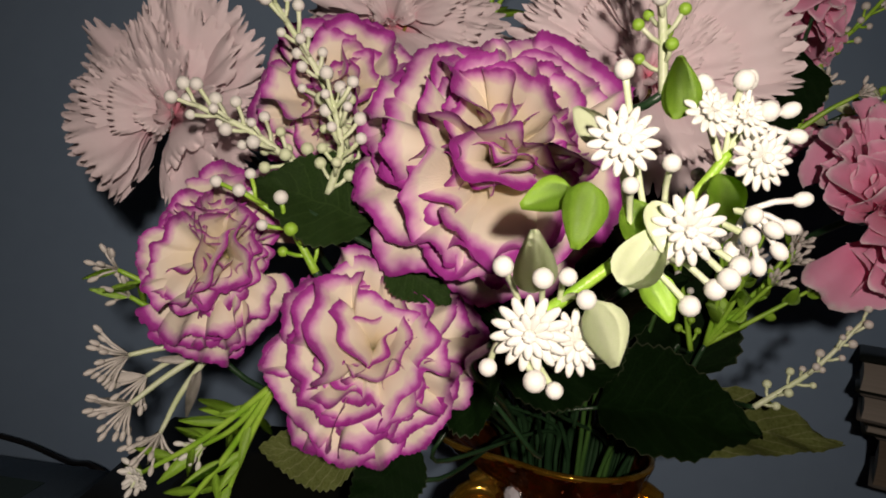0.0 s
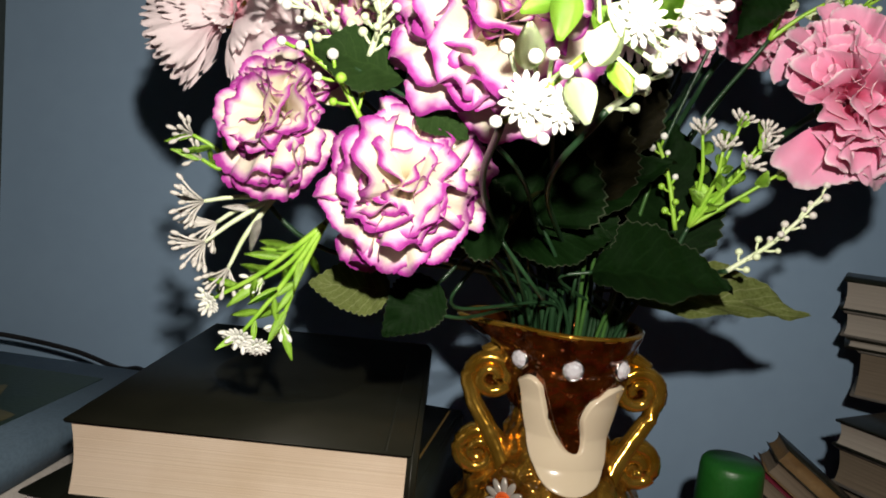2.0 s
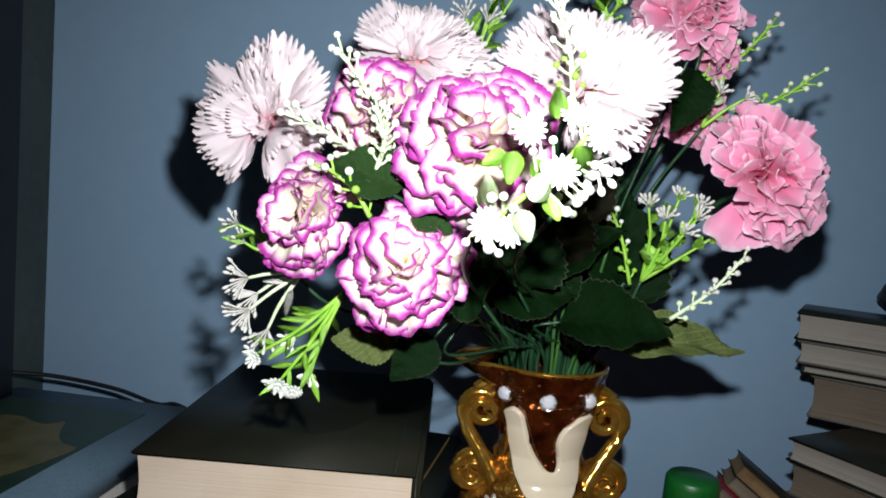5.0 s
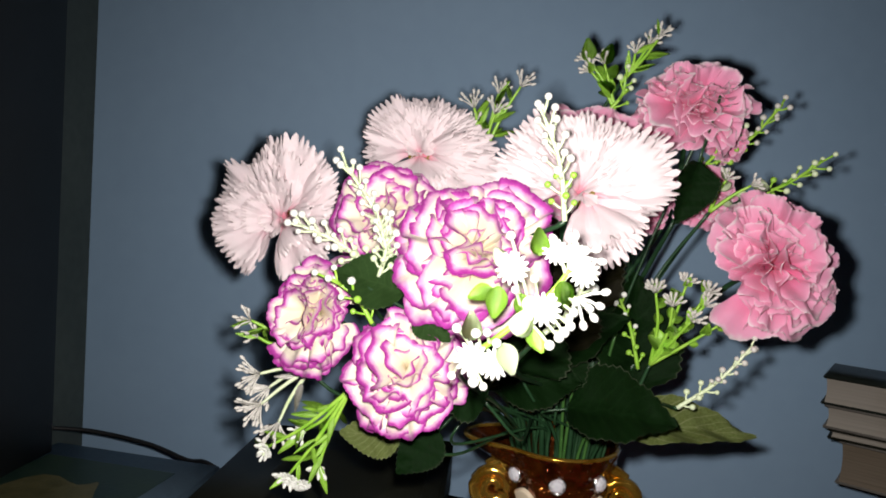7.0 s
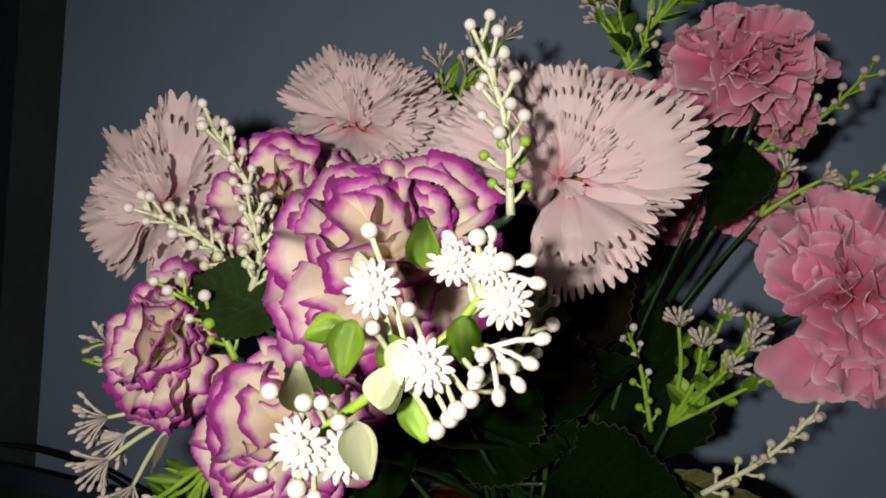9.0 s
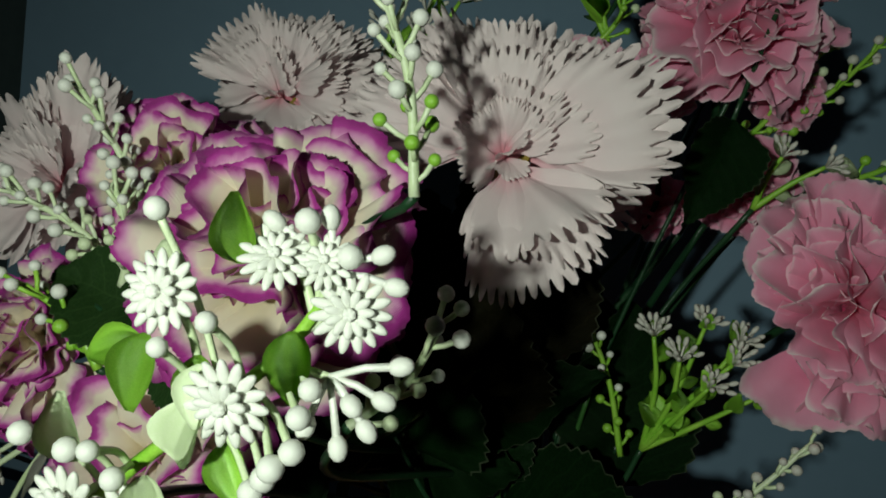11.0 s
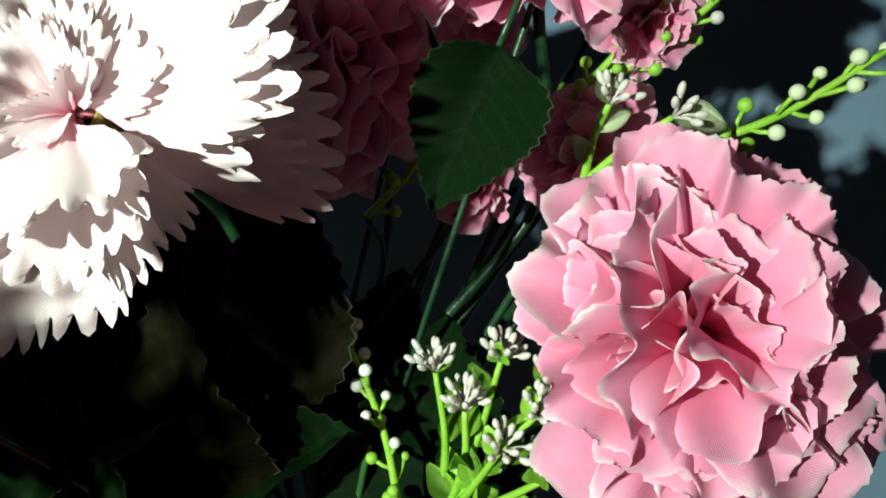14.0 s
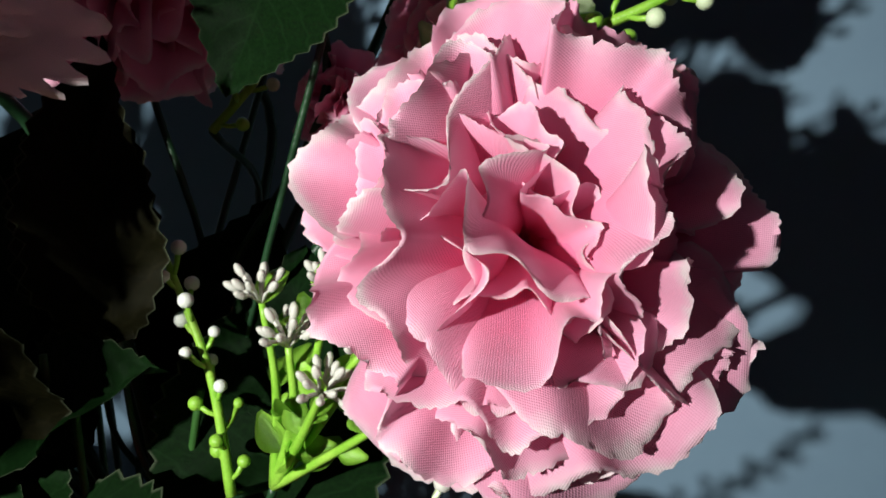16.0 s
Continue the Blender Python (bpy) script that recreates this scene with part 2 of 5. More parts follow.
M_GOLD = lustre("gold_lustre_glaze", (0.22, 0.055, 0.006), (0.72, 0.40, 0.06), 0.14, 0.84, 1.0)
M_GOLDSMOOTH = lustre("smooth_gold_glaze", (0.50, 0.24, 0.02), (0.74, 0.43, 0.07), 0.13, 0.86, 0.15)
M_BROWNGLAZE = lustre("red_brown_glaze", (0.06, 0.010, 0.002), (0.22, 0.055, 0.008), 0.12, 0.85, 1.0)
M_CREAMGLAZE = surface("cream_glaze", (0.64, 0.54, 0.38), (0.67, 0.57, 0.41), 0.2, 12, coat=0.5, relief=0.0, speck=0.03)
M_ORANGE = surface("orange_bead", (0.65, 0.09, 0.02), (0.75, 0.14, 0.03), 0.15, 60, coat=0.5)
M_SILVER, _nt, _b = material("silver_setting", 0.2, 1.0)
_b.inputs["Base Color"].default_value = (0.75, 0.73, 0.70, 1)
M_CRYSTAL, _nt, _b = material("clear_crystal", 0.03)
_b.inputs["Base Color"].default_value = (0.86, 0.86, 0.90, 1)
_b.inputs["Metallic"].default_value = 0.35
M_GLASSPETAL, _nt, _b = material("milky_glass", 0.12)
_b.inputs["Base Color"].default_value = (0.50, 0.46, 0.40, 1)
_b.inputs["Metallic"].default_value = 0.45


# ---- building helpers ----
def mesh_of(name, bm, mat, smooth=True):
    me = bpy.data.meshes.new(name)
    bm.to_mesh(me)
    bm.free()
    me.materials.append(mat)
    if smooth:
        me.polygons.foreach_set("use_smooth", [True] * len(me.polygons))
    return me


def part(name, bm, mat, parent, label="", smooth=True):
    me = bm if isinstance(bm, bpy.types.Mesh) else mesh_of(name, bm, mat, smooth)
    ob = new(name, me)
    ob.parent = parent
    return tagged(ob, label)


def thing(name, label, category, group="", at=(0, 0, 0)):
    ob = new(name)
    ob.location = at
    ob.empty_display_size = 0.02
    return tagged(ob, label, category, group)


def structure(name, bm, mat, label, category, smooth=False):
    return tagged(new(name, mesh_of(name, bm, mat, smooth)), label, category, "", "structure")


def box(bm, lo, hi, bevel=0.0, m=None):
    c, s = [(a + b) / 2 for a, b in zip(lo, hi)], [b - a for a, b in zip(lo, hi)]
    made = bmesh.ops.create_cube(bm, size=1.0, matrix=Matrix.LocRotScale(c, None, s))["verts"]
    if bevel:
        edges = list({e for v in made for e in v.link_edges})
        made = list({v for f in bmesh.ops.bevel(bm, geom=edges, offset=bevel, segments=2, affect="EDGES")["faces"] for v in f.verts} | {v for v in made if v.is_valid})
    if m is not None:
        bmesh.ops.transform(bm, matrix=m, verts=[v for v in made if v.is_valid])
    return bm


def tube(bm, points, r0, r1=None, sides=6):
    """A closed tube along points, tapering from r0 to r1."""
    pts = [Vector(p) for p in points]
    r1 = r0 if r1 is None else r1
    rings, up = [], Vector((0.31, 0.17, 0.93))
    for i, p in enumerate(pts):
        d = (pts[min(i + 1, len(pts) - 1)] - pts[max(i - 1, 0)]).normalized()
        a = d.cross(up)
        a = a.normalized() if a.length > 1e-4 else d.orthogonal().normalized()
        b = d.cross(a)
        r = r0 + (r1 - r0) * i / max(1, len(pts) - 1)
        rings.append([bm.verts.new(p + r * (math.cos(k * 2 * math.pi / sides) * a + math.sin(k * 2 * math.pi / sides) * b)) for k in range(sides)])
    for q, s in zip(rings, rings[1:]):
        for k in range(sides):
            bm.faces.new((q[k], q[(k + 1) % sides], s[(k + 1) % sides], s[k]))
    bm.faces.new(rings[0][::-1])
    bm.faces.new(rings[-1])
    return bm


def curve(points, steps=8):
    """Catmull-Rom points through the given ones."""
    p = [Vector(q) for q in points]
    p = [2 * p[0] - p[1]] + p + [2 * p[-1] - p[-2]]
    out = []
    for i in range(1, len(p) - 2):
        for s in range(steps):
            t = s / steps
            out.append(0.5 * (2 * p[i] + (p[i + 1] - p[i - 1]) * t + (2 * p[i - 1] - 5 * p[i] + 4 * p[i + 1] - p[i + 2]) * t * t + (3 * p[i] - p[i - 1] - 3 * p[i + 1] + p[i + 2]) * t ** 3))
    return out + [p[-2]]


def lathe(bm, profile, sides=64, at=(0, 0)):
    rings = [[bm.verts.new((at[0] + r * math.cos(2 * math.pi * k / sides), at[1] + r * math.sin(2 * math.pi * k / sides), z)) for k in range(sides)] for r, z in profile]
    for q, s in zip(rings, rings[1:]):
        for k in range(sides):
            bm.faces.new((q[k], q[(k + 1) % sides], s[(k + 1) % sides], s[k]))
    return rings


def frame_to(direction, face):
    """Turn whose z runs along direction and whose y leans towards face."""
    z = Vector(direction).normalized()
    y = Vector(face) - Vector(face).dot(z) * z
    y = y.normalized() if y.length > 1e-5 else z.orthogonal().normalized()
    x = y.cross(z)
    return Matrix((x, y, z)).transposed().to_4x4()


# ---- the room ----
WALL_Y, TABLE = 0.785, 0.69
structure("wall_north", box(bmesh.new(), (-0.70, WALL_Y, 0), (2.2, WALL_Y + 0.12, 2.7)), M_WALL, "pale blue distempered wall behind the flowers", "wall")
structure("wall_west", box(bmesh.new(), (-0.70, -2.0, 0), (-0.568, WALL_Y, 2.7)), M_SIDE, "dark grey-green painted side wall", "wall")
structure("wall_east", box(bmesh.new(), (2.2, -2.0, 0), (2.32, WALL_Y + 0.12, 2.7)), M_WALL, "pale blue distempered wall", "wall")
structure("wall_south", box(bmesh.new(), (-0.70, -2.12, 0), (2.32, -2.0, 2.7)), M_WALL, "pale blue distempered wall", "wall")
structure("floor", box(bmesh.new(), (-0.70, -2.12, -0.1), (2.32, WALL_Y + 0.12, 0)), M_FLOOR, "grey cement floor", "floor")
structure("ceiling", box(bmesh.new(), (-0.70, -2.12, 2.7), (2.32, WALL_Y + 0.12, 2.8)), M_CEIL, "unseen grey ceiling, darkened to cut bounced light", "ceiling")

# tall dark cabinet at the side wall
cab = thing("cabinet", "tall black-brown wooden cabinet standing by the side wall", "cabinet", at=(-0.5035, 0.35, 0))
part("body", box(bmesh.new(), (-0.063, -0.35, 0.06), (-0.022, 0.295, 2.1), 0.003), M_WOOD, cab)
part("plinth", box(bmesh.new(), (-0.063, -0.34, 0), (-0.03, 0.285, 0.059), 0.002), M_WOOD, cab)
for y0, y1 in ((-0.345, -0.028), (-0.022, 0.290)):
    leafdoor = part("door", box(bmesh.new(), (-0.0215, y0, 0.07), (-0.012, y1, 2.09), 0.003), M_WOOD, cab)
    part("handle", tube(bmesh.new(), [(-0.008, -0.045 if y0 < -0.1 else -0.005, 1.0), (-0.008, -0.045 if y0 < -0.1 else -0.005, 1.1)], 0.004, 0.004, 8), M_CABLE, leafdoor)

# table with its red cloth
table = thing("table", "wooden table under a red cloth, against the wall", "table", at=(0.2, 0.35, 0))
part("tabletop", box(bmesh.new(), (-0.74, -0.15, TABLE - 0.035), (0.9, 0.345, TABLE - 0.004), 0.004), M_WOOD, table)
for lx, ly in ((-0.62, -0.1), (0.84, -0.1), (-0.62, 0.30), (0.84, 0.30)):
    part("leg", box(bmesh.new(), (lx - 0.025, ly - 0.025, 0), (lx + 0.025, ly + 0.025, TABLE - 0.036), 0.003), M_WOOD, table)
bm = bmesh.new()
bmesh.ops.create_grid(bm, x_segments=80, y_segments=40, size=0.5)
for v in bm.verts:
    x, y = 0.28 + v.co.x * 1.64, 0.4475 + v.co.y * 0.495
    v.co = Vector((x, y, TABLE - 0.001 + 0.0012 * noise.noise((x * 9, y * 9, 0))))
cloth = tagged(new("tablecloth", mesh_of("tablecloth", bm, M_RED)), "red woven tablecloth lying flat on the table", "tablecloth")


# ---- books ----
def book(label, lo, size, cover, pages, turn=0.0, lean=(0, 0), over=0.004, board=0.003, group="books on the table", spine="x"):
    """A hardback lying flat: lo is its near left lower corner; its spine is on the far x side, or on the far y side."""
    l, w, t = size
    ob = thing("book", label, "book", group, at=lo)
    ob.rotation_euler = (radians(lean[0]), radians(lean[1]), radians(turn))
    part("back_cover", box(bmesh.new(), (0, 0, 0), (l, w, board), 0.0012), cover, ob)
    part("front_cover", box(bmesh.new(), (0, 0, t - board), (l, w, t), 0.0012), cover, ob)
    bm = bmesh.new()
    if spine == "x":
        box(bm, (l - board, 0.0005, board * 0.4), (l + 0.0035, w - 0.0005, t - board * 0.4), 0.0025)
        inner = ((over, over, board), (l - board, w - over, t - board))
    else:
        box(bm, (0.0005, w - board, board * 0.4), (l - 0.0005, w + 0.0035, t - board * 0.4), 0.0025)
        inner = ((over, over, board), (l - over, w - board, t - board))
    part("spine", bm, cover, ob)
    bm = bmesh.new()
    (x0, y0, z0), (x1, y1, z1) = inner
    n = 10
    rows = []
    for i in range(n + 1):
        z = z0 + (z1 - z0) * i / n
        cup = 0.0022 * math.sin(math.pi * i / n)
        rows.append([bm.verts.new(p) for p in ((x0 + cup * 0.6, y0 + cup, z), (x1, y0 + cup, z), (x1, y1 - cup, z), (x0 + cup * 0.6, y1 - cup, z))])
    for a, b in zip(rows, rows[1:]):
        for k in range(4):
            bm.faces.new((a[k], a[(k + 1) % 4], b[(k + 1) % 4], b[k]))
    bm.faces.new(rows[0][::-1])
    bm.faces.new(rows[-1])
    part("page_block", bm, pages, ob, smooth=False)
    return ob


top_book = book("thick black leatherette hardback with cream page edges, lying on another book", (-0.234, 0.352, 0.8325), (0.226, 0.285, 0.0555), M_BLACKCOVER, M_PAGES, turn=0.3)
bm = bmesh.new()
lathe(bm, [(0.062, 0.0), (0.060, 0.0007), (0.054, 0.0003), (0.050, 0.0009), (0.0, 0.0004)], 48)
bmesh.ops.scale(bm, vec=(1, 1.25, 1), verts=bm.verts)
bmesh.ops.translate(bm, vec=(0.115, 0.145, 0.0556), verts=bm.verts)
part("embossed_medallion", bm, M_BLACKCOVER, top_book, "blind-stamped oval medallion")
bm = bmesh.new()
box(bm, (0.208, 0.001, 0.0553), (0.2105, 0.284, 0.0562), 0.0003)
part("hinge_groove", bm, M_BLACKCOVER, top_book)

low_book = book("thick dark green hardback with white page edges and gold ornament", (-0.268, 0.362, 0.7405), (0.245, 0.30, 0.0905), M_GREENCOVER, M_PAGESWHITE, turn=-11)
book("thick brown-black hardback at the bottom of a pile", (-0.272, 0.366, TABLE + 0.0005), (0.25, 0.29, 0.0495), M_BLACKCOVER, M_PAGESGREY, turn=-9)
bm = bmesh.new()
for a, b in (((0.150, 0.008), (0.236, 0.010)), ((0.150, 0.026), (0.236, 0.028)), ((0.234, 0.008), (0.236, 0.29))):
    box(bm, (*a, 0.0905), (*b, 0.0909))
rng = random.Random(4)
for k in range(46):
    x, y = 0.155 + rng.random() * 0.074, 0.0125 + rng.random() * 0.011
    box(bm, (x, y, 0.0905), (x + 0.002 + 0.003 * rng.random(), y + 0.0008 + 0.0015 * rng.random(), 0.0909))
part("gold_ornament", bm, M_GOLDPRINT, low_book, "gold-printed corner ornament", smooth=False)
bm = bmesh.new()
rib = curve([(0.0, 0.02, 0.006), (0, -0.003, 0.004), (0, -0.032, -0.0085), (0, -0.0435, -0.0115), (0.0, -0.0445, -0.03), (0.001, -0.0455, -0.098)], 6)
for a, b in zip(rib, rib[1:]):
    v = [bm.verts.new(p) for p in (a + Vector((-0.006, 0, 0)), a + Vector((0.006, 0, 0)), b + Vector((0.006, 0, 0)), b + Vector((-0.006, 0, 0)))]
    bm.faces.new(v)
bmesh.ops.remove_doubles(bm, verts=bm.verts, dist=1e-5)
bmesh.ops.solidify(bm, geom=bm.faces, thickness=0.0005)
bmesh.ops.translate(bm, vec=(0.212, 0.002, 0.0115), verts=bm.verts)
part("bookmark_ribbon", bm, M_RIBBON, top_book, "dark red satin bookmark ribbon")

# the stack by the side wall: a wide picture book on a carton-like volume
wide = book("wide grey-blue picture book with dark green cover print", (-0.562, 0.34, 0.7905), (0.232, 0.33, 0.0345), M_BLUECOVER, M_PAGESWHITE, turn=-6, board=0.004)
bm = bmesh.new()
box(bm, (0.02, 0.03, 0.0345), (0.195, 0.29, 0.0351))
part("cover_print", bm, M_PRINTGREEN, wide, "dark green printed field", smooth=False)
bm = bmesh.new()
outline = [(0.024 + 0.16 * (0.5 + 0.5 * math.cos(a)) + 0.01 * math.sin(5 * a), 0.035 + 0.2 * (0.5 + 0.5 * math.sin(a)) + 0.012 * math.sin(7 * a)) for a in [i * math.pi / 20 for i in range(40)]]
face = bm.faces.new([bm.verts.new((x, y, 0.0353)) for x, y in outline])
bmesh.ops.triangulate(bm, faces=[face])
part("cover_motif", bm, M_PRINTOLIVE, wide, "olive printed motif", smooth=False)
under = book("book with an off-white spine and red lettering, taped in brown", (-0.560, 0.335, 0.7405), (0.232, 0.32, 0.0495), M_WHITECARD, M_PAGESGREY, turn=-6, board=0.004)
bm = bmesh.new()
rng = random.Random(7)
for row, z0 in ((0, 0.030), (1, 0.017)):
    y = 0.03
    while y < 0.20:
        w = 0.002 + 0.010 * rng.random() ** 2
        h = (0.003 + 0.011 * rng.random()) * (1 - 0.6 * row)
        low = z0 - 0.004 * rng.random()
        box(bm, (0.2357, y, low), (0.2362, y + w, low + h), 0.0002)
        y += w + 0.0015 + 0.004 * rng.random()
part("spine_lettering", bm, M_REDINK, under, "red unreadable spine lettering as plain bars", smooth=False)
bm = bmesh.new()
box(bm, (0.2356, 0.225, 0.002), (0.2364, 0.315, 0.047))
part("tape", bm, M_BROWNTAPE, under, "brown packing tape", smooth=False)

book("grey-edged book at the bottom of a pile", (-0.565, 0.35, TABLE + 0.0005), (0.24, 0.30, 0.0495), M_WHITECARD, M_PAGESGREY, turn=-4)

# cable along the wall
bm = bmesh.new()
tube(bm, curve([(-0.560, 0.68, 0.838), (-0.50, 0.70, 0.832), (-0.42, 0.70, 0.822), (-0.36, 0.685, 0.812), (-0.325, 0.66, 0.822), (-0.30, 0.655, 0.812), (-0.285, 0.66, 0.78), (-0.28, 0.72, 0.70), (-0.28, 0.735, 0.5)], 8), 0.0028, 0.0028, 8)
tagged(new("cable", mesh_of("cable", bm, M_CABLE)), "thin black cable lying over the books along the wall", "cable")

# ---- stack of books at the other end ----
STACK = [
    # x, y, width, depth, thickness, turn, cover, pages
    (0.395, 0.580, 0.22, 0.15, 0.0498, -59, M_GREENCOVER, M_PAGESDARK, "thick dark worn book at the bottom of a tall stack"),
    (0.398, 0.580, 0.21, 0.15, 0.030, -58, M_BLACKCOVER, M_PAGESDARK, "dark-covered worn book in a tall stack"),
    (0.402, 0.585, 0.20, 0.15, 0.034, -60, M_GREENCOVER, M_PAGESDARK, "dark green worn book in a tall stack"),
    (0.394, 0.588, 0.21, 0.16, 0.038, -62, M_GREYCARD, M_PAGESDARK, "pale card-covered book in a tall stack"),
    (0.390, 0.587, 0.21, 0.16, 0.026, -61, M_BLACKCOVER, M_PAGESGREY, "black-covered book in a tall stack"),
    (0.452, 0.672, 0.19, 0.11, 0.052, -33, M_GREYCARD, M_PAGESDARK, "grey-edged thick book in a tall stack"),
    (0.440, 0.676, 0.20, 0.11, 0.012, -30, M_BLACKCOVER, M_PAGESGREY, "thin black-covered book in a tall stack"),
    (0.434, 0.678, 0.20, 0.11, 0.028, -32, M_GREYCARD, M_PAGESGREY, "off-white book in a tall stack"),
    (0.430, 0.680, 0.20, 0.11, 0.034, -31, M_GREENCOVER, M_PAGESGREY, "dark-covered book with yellowed pages on top of the stack"),
]
z = TABLE + 0.0005
for x, y, w, d, t, turn, cover, pages, label in STACK:
    book(label, (x, y, z), (w, d, t), cover, pages, turn=turn, group="stacked books", board=0.0025)
    z += t + 0.0004
TOP = z

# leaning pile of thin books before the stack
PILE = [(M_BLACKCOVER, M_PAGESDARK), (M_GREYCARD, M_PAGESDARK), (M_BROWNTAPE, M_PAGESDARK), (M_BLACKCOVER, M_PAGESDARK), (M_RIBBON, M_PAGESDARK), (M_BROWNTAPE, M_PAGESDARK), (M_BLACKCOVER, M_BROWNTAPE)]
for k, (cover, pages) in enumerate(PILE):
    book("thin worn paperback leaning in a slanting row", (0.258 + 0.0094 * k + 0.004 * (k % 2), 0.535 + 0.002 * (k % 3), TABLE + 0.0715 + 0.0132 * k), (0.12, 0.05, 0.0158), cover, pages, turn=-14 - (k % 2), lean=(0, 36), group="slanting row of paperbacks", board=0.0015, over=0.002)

# dark rounded pouch and a blue tin on the stack
bm = bmesh.new()
bmesh.ops.create_uvsphere(bm, u_segments=32, v_segments=20, radius=1.0)
for v in bm.verts:
    w = 1 + 0.08 * noise.noise(v.co * 2.2)
    v.co = Vector((0.60 + 0.055 * w * v.co.x, 0.70 + 0.05 * w * v.co.y, TOP + 0.026 + max(-0.026, 0.028 * w * v.co.z)))
tagged(new("pouch", mesh_of("pouch", bm, M_CABLE)), "small black rounded pouch on top of the book stack", "pouch")

# ---- bottle ----
bottle = thing("bottle", "black plastic bottle with a green screw cap", "bottle", at=(0.2555, 0.489, TABLE))
bm = bmesh.new()
lathe(bm, [(0.0, 0.0010), (0.034, 0.0010), (0.0385, 0.0040), (0.0395, 0.0100), (0.0395, 0.0840), (0.0385, 0.0960), (0.034, 0.1080), (0.028, 0.1170), (0.0245, 0.1230), (0.0235, 0.1270), (0.0, 0.1270)], 48)
part("body", bm, M_BOTTLE, bottle)
bm = bmesh.new()
lathe(bm, [(0.0, 0.1255), (0.0262, 0.1255), (0.0265, 0.1270), (0.0255, 0.1560), (0.0248, 0.1615), (0.0225, 0.1645), (0.0, 0.1645)], 48)
part("cap", bm, M_GREENCAP, bottle, "ribbed green screw cap")
bm = bmesh.new()
rings = lathe(bm, [(0.0397, 0.0100), (0.0400, 0.0545), (0.0400, 0.0835), (0.0397, 0.0840)], 48)
part("label", bm, M_LABEL, bottle, "pale violet paper label")

# ---- vase ----
VX, VY, VZ = 0.098, 0.441, 0.74
vase = thing("vase", "gold and cream ceramic vase with scroll handles and stuck-on flowers", "vase", at=(VX, VY, VZ))


def vase_r(z):
    """The vase's radius at a height over the table."""
    prof = [(-0.0495, 0.046), (-0.042, 0.049), (-0.03, 0.047), (-0.01, 0.050), (0.01, 0.058), (0.03, 0.066), (0.06, 0.0735), (0.08, 0.074), (0.098, 0.066), (0.115, 0.050), (0.13, 0.041), (0.15, 0.0365), (0.175, 0.0395), (0.195, 0.0445), (0.215, 0.0505), (0.226, 0.053)]
    for (za, ra), (zb, rb) in zip(prof, prof[1:]):
        if z <= zb:
            t = (z - za) / (zb - za)
            t = t * t * (3 - 2 * t) * 0.5 + t * 0.5
            return ra + (rb - ra) * t
    return prof[-1][1]


def vase_shell(bm, z0, z1, nz, sides=144, off=0.0, knobs=0.0, seed=0.0, spout=True):
    rings = []
    for i in range(nz + 1):
        z = z0 + (z1 - z0) * i / nz
        ring = []
        for k in range(sides):
            a = 2 * math.pi * k / sides
            r = vase_r(z) + off
            if knobs:
                p = Vector((math.cos(a) * r, math.sin(a) * r, z)) * 68 + Vector((seed, 0, 0))
                r += knobs * (0.55 - noise.voronoi(p, distance_metric="DISTANCE", exponent=2.5)[0][0])
            # the pouring lip
            if spout and z > 0.195:
                pull = max(0.0, math.cos(a - math.pi)) ** 9 * ((z - 0.195) / 0.031) ** 1.3
                r += 0.032 * pull
            ring.append(bm.verts.new((r * math.cos(a), r * math.sin(a), z)))
        rings.append(ring)
    for q, s in zip(rings, rings[1:]):
        for k in range(sides):
            bm.faces.new((q[k], q[(k + 1) % sides], s[(k + 1) % sides], s[k]))
    return rings


bm = bmesh.new()
rings = vase_shell(bm, -0.0495, 0.165, 110, knobs=0.0072)
bm.faces.new(rings[0][::-1])
part("body", bm, M_GOLD, vase, "gold lustre body with a pebbled relief")
bm = bmesh.new()
vase_shell(bm, 0.163, 0.226, 44, off=0.0012, knobs=0.0058, seed=9)
inner = vase_shell(bm, 0.09, 0.226, 40, off=-0.0035)
bmesh.ops.reverse_faces(bm, faces=[f for f in bm.faces if all(v in set(sum(inner, [])) for v in f.verts)])
part("collar", bm, M_BROWNGLAZE, vase, "red-brown glazed collar with a pouring lip")
rim = [Vector(((vase_r(0.226) - 0.001 + 0.032 * max(0.0, math.cos(a - math.pi)) ** 9) * math.cos(a), (vase_r(0.226) - 0.001 + 0.032 * max(0.0, math.cos(a - math.pi)) ** 9) * math.sin(a), 0.226)) for a in [2 * math.pi * k / 120 for k in range(121)]]
part("rim", tube(bmesh.new(), rim, 0.0022, 0.0022, 8), M_GOLDSMOOTH, vase, "gold rim")


def inside(poly, x, y):
    odd = False
    for (xa, ya), (xb, yb) in zip(poly, poly[1:] + poly[:1]):
        if (ya > y) != (yb > y) and x < xa + (y - ya) / (yb - ya) * (xb - xa):
            odd = not odd
    return odd


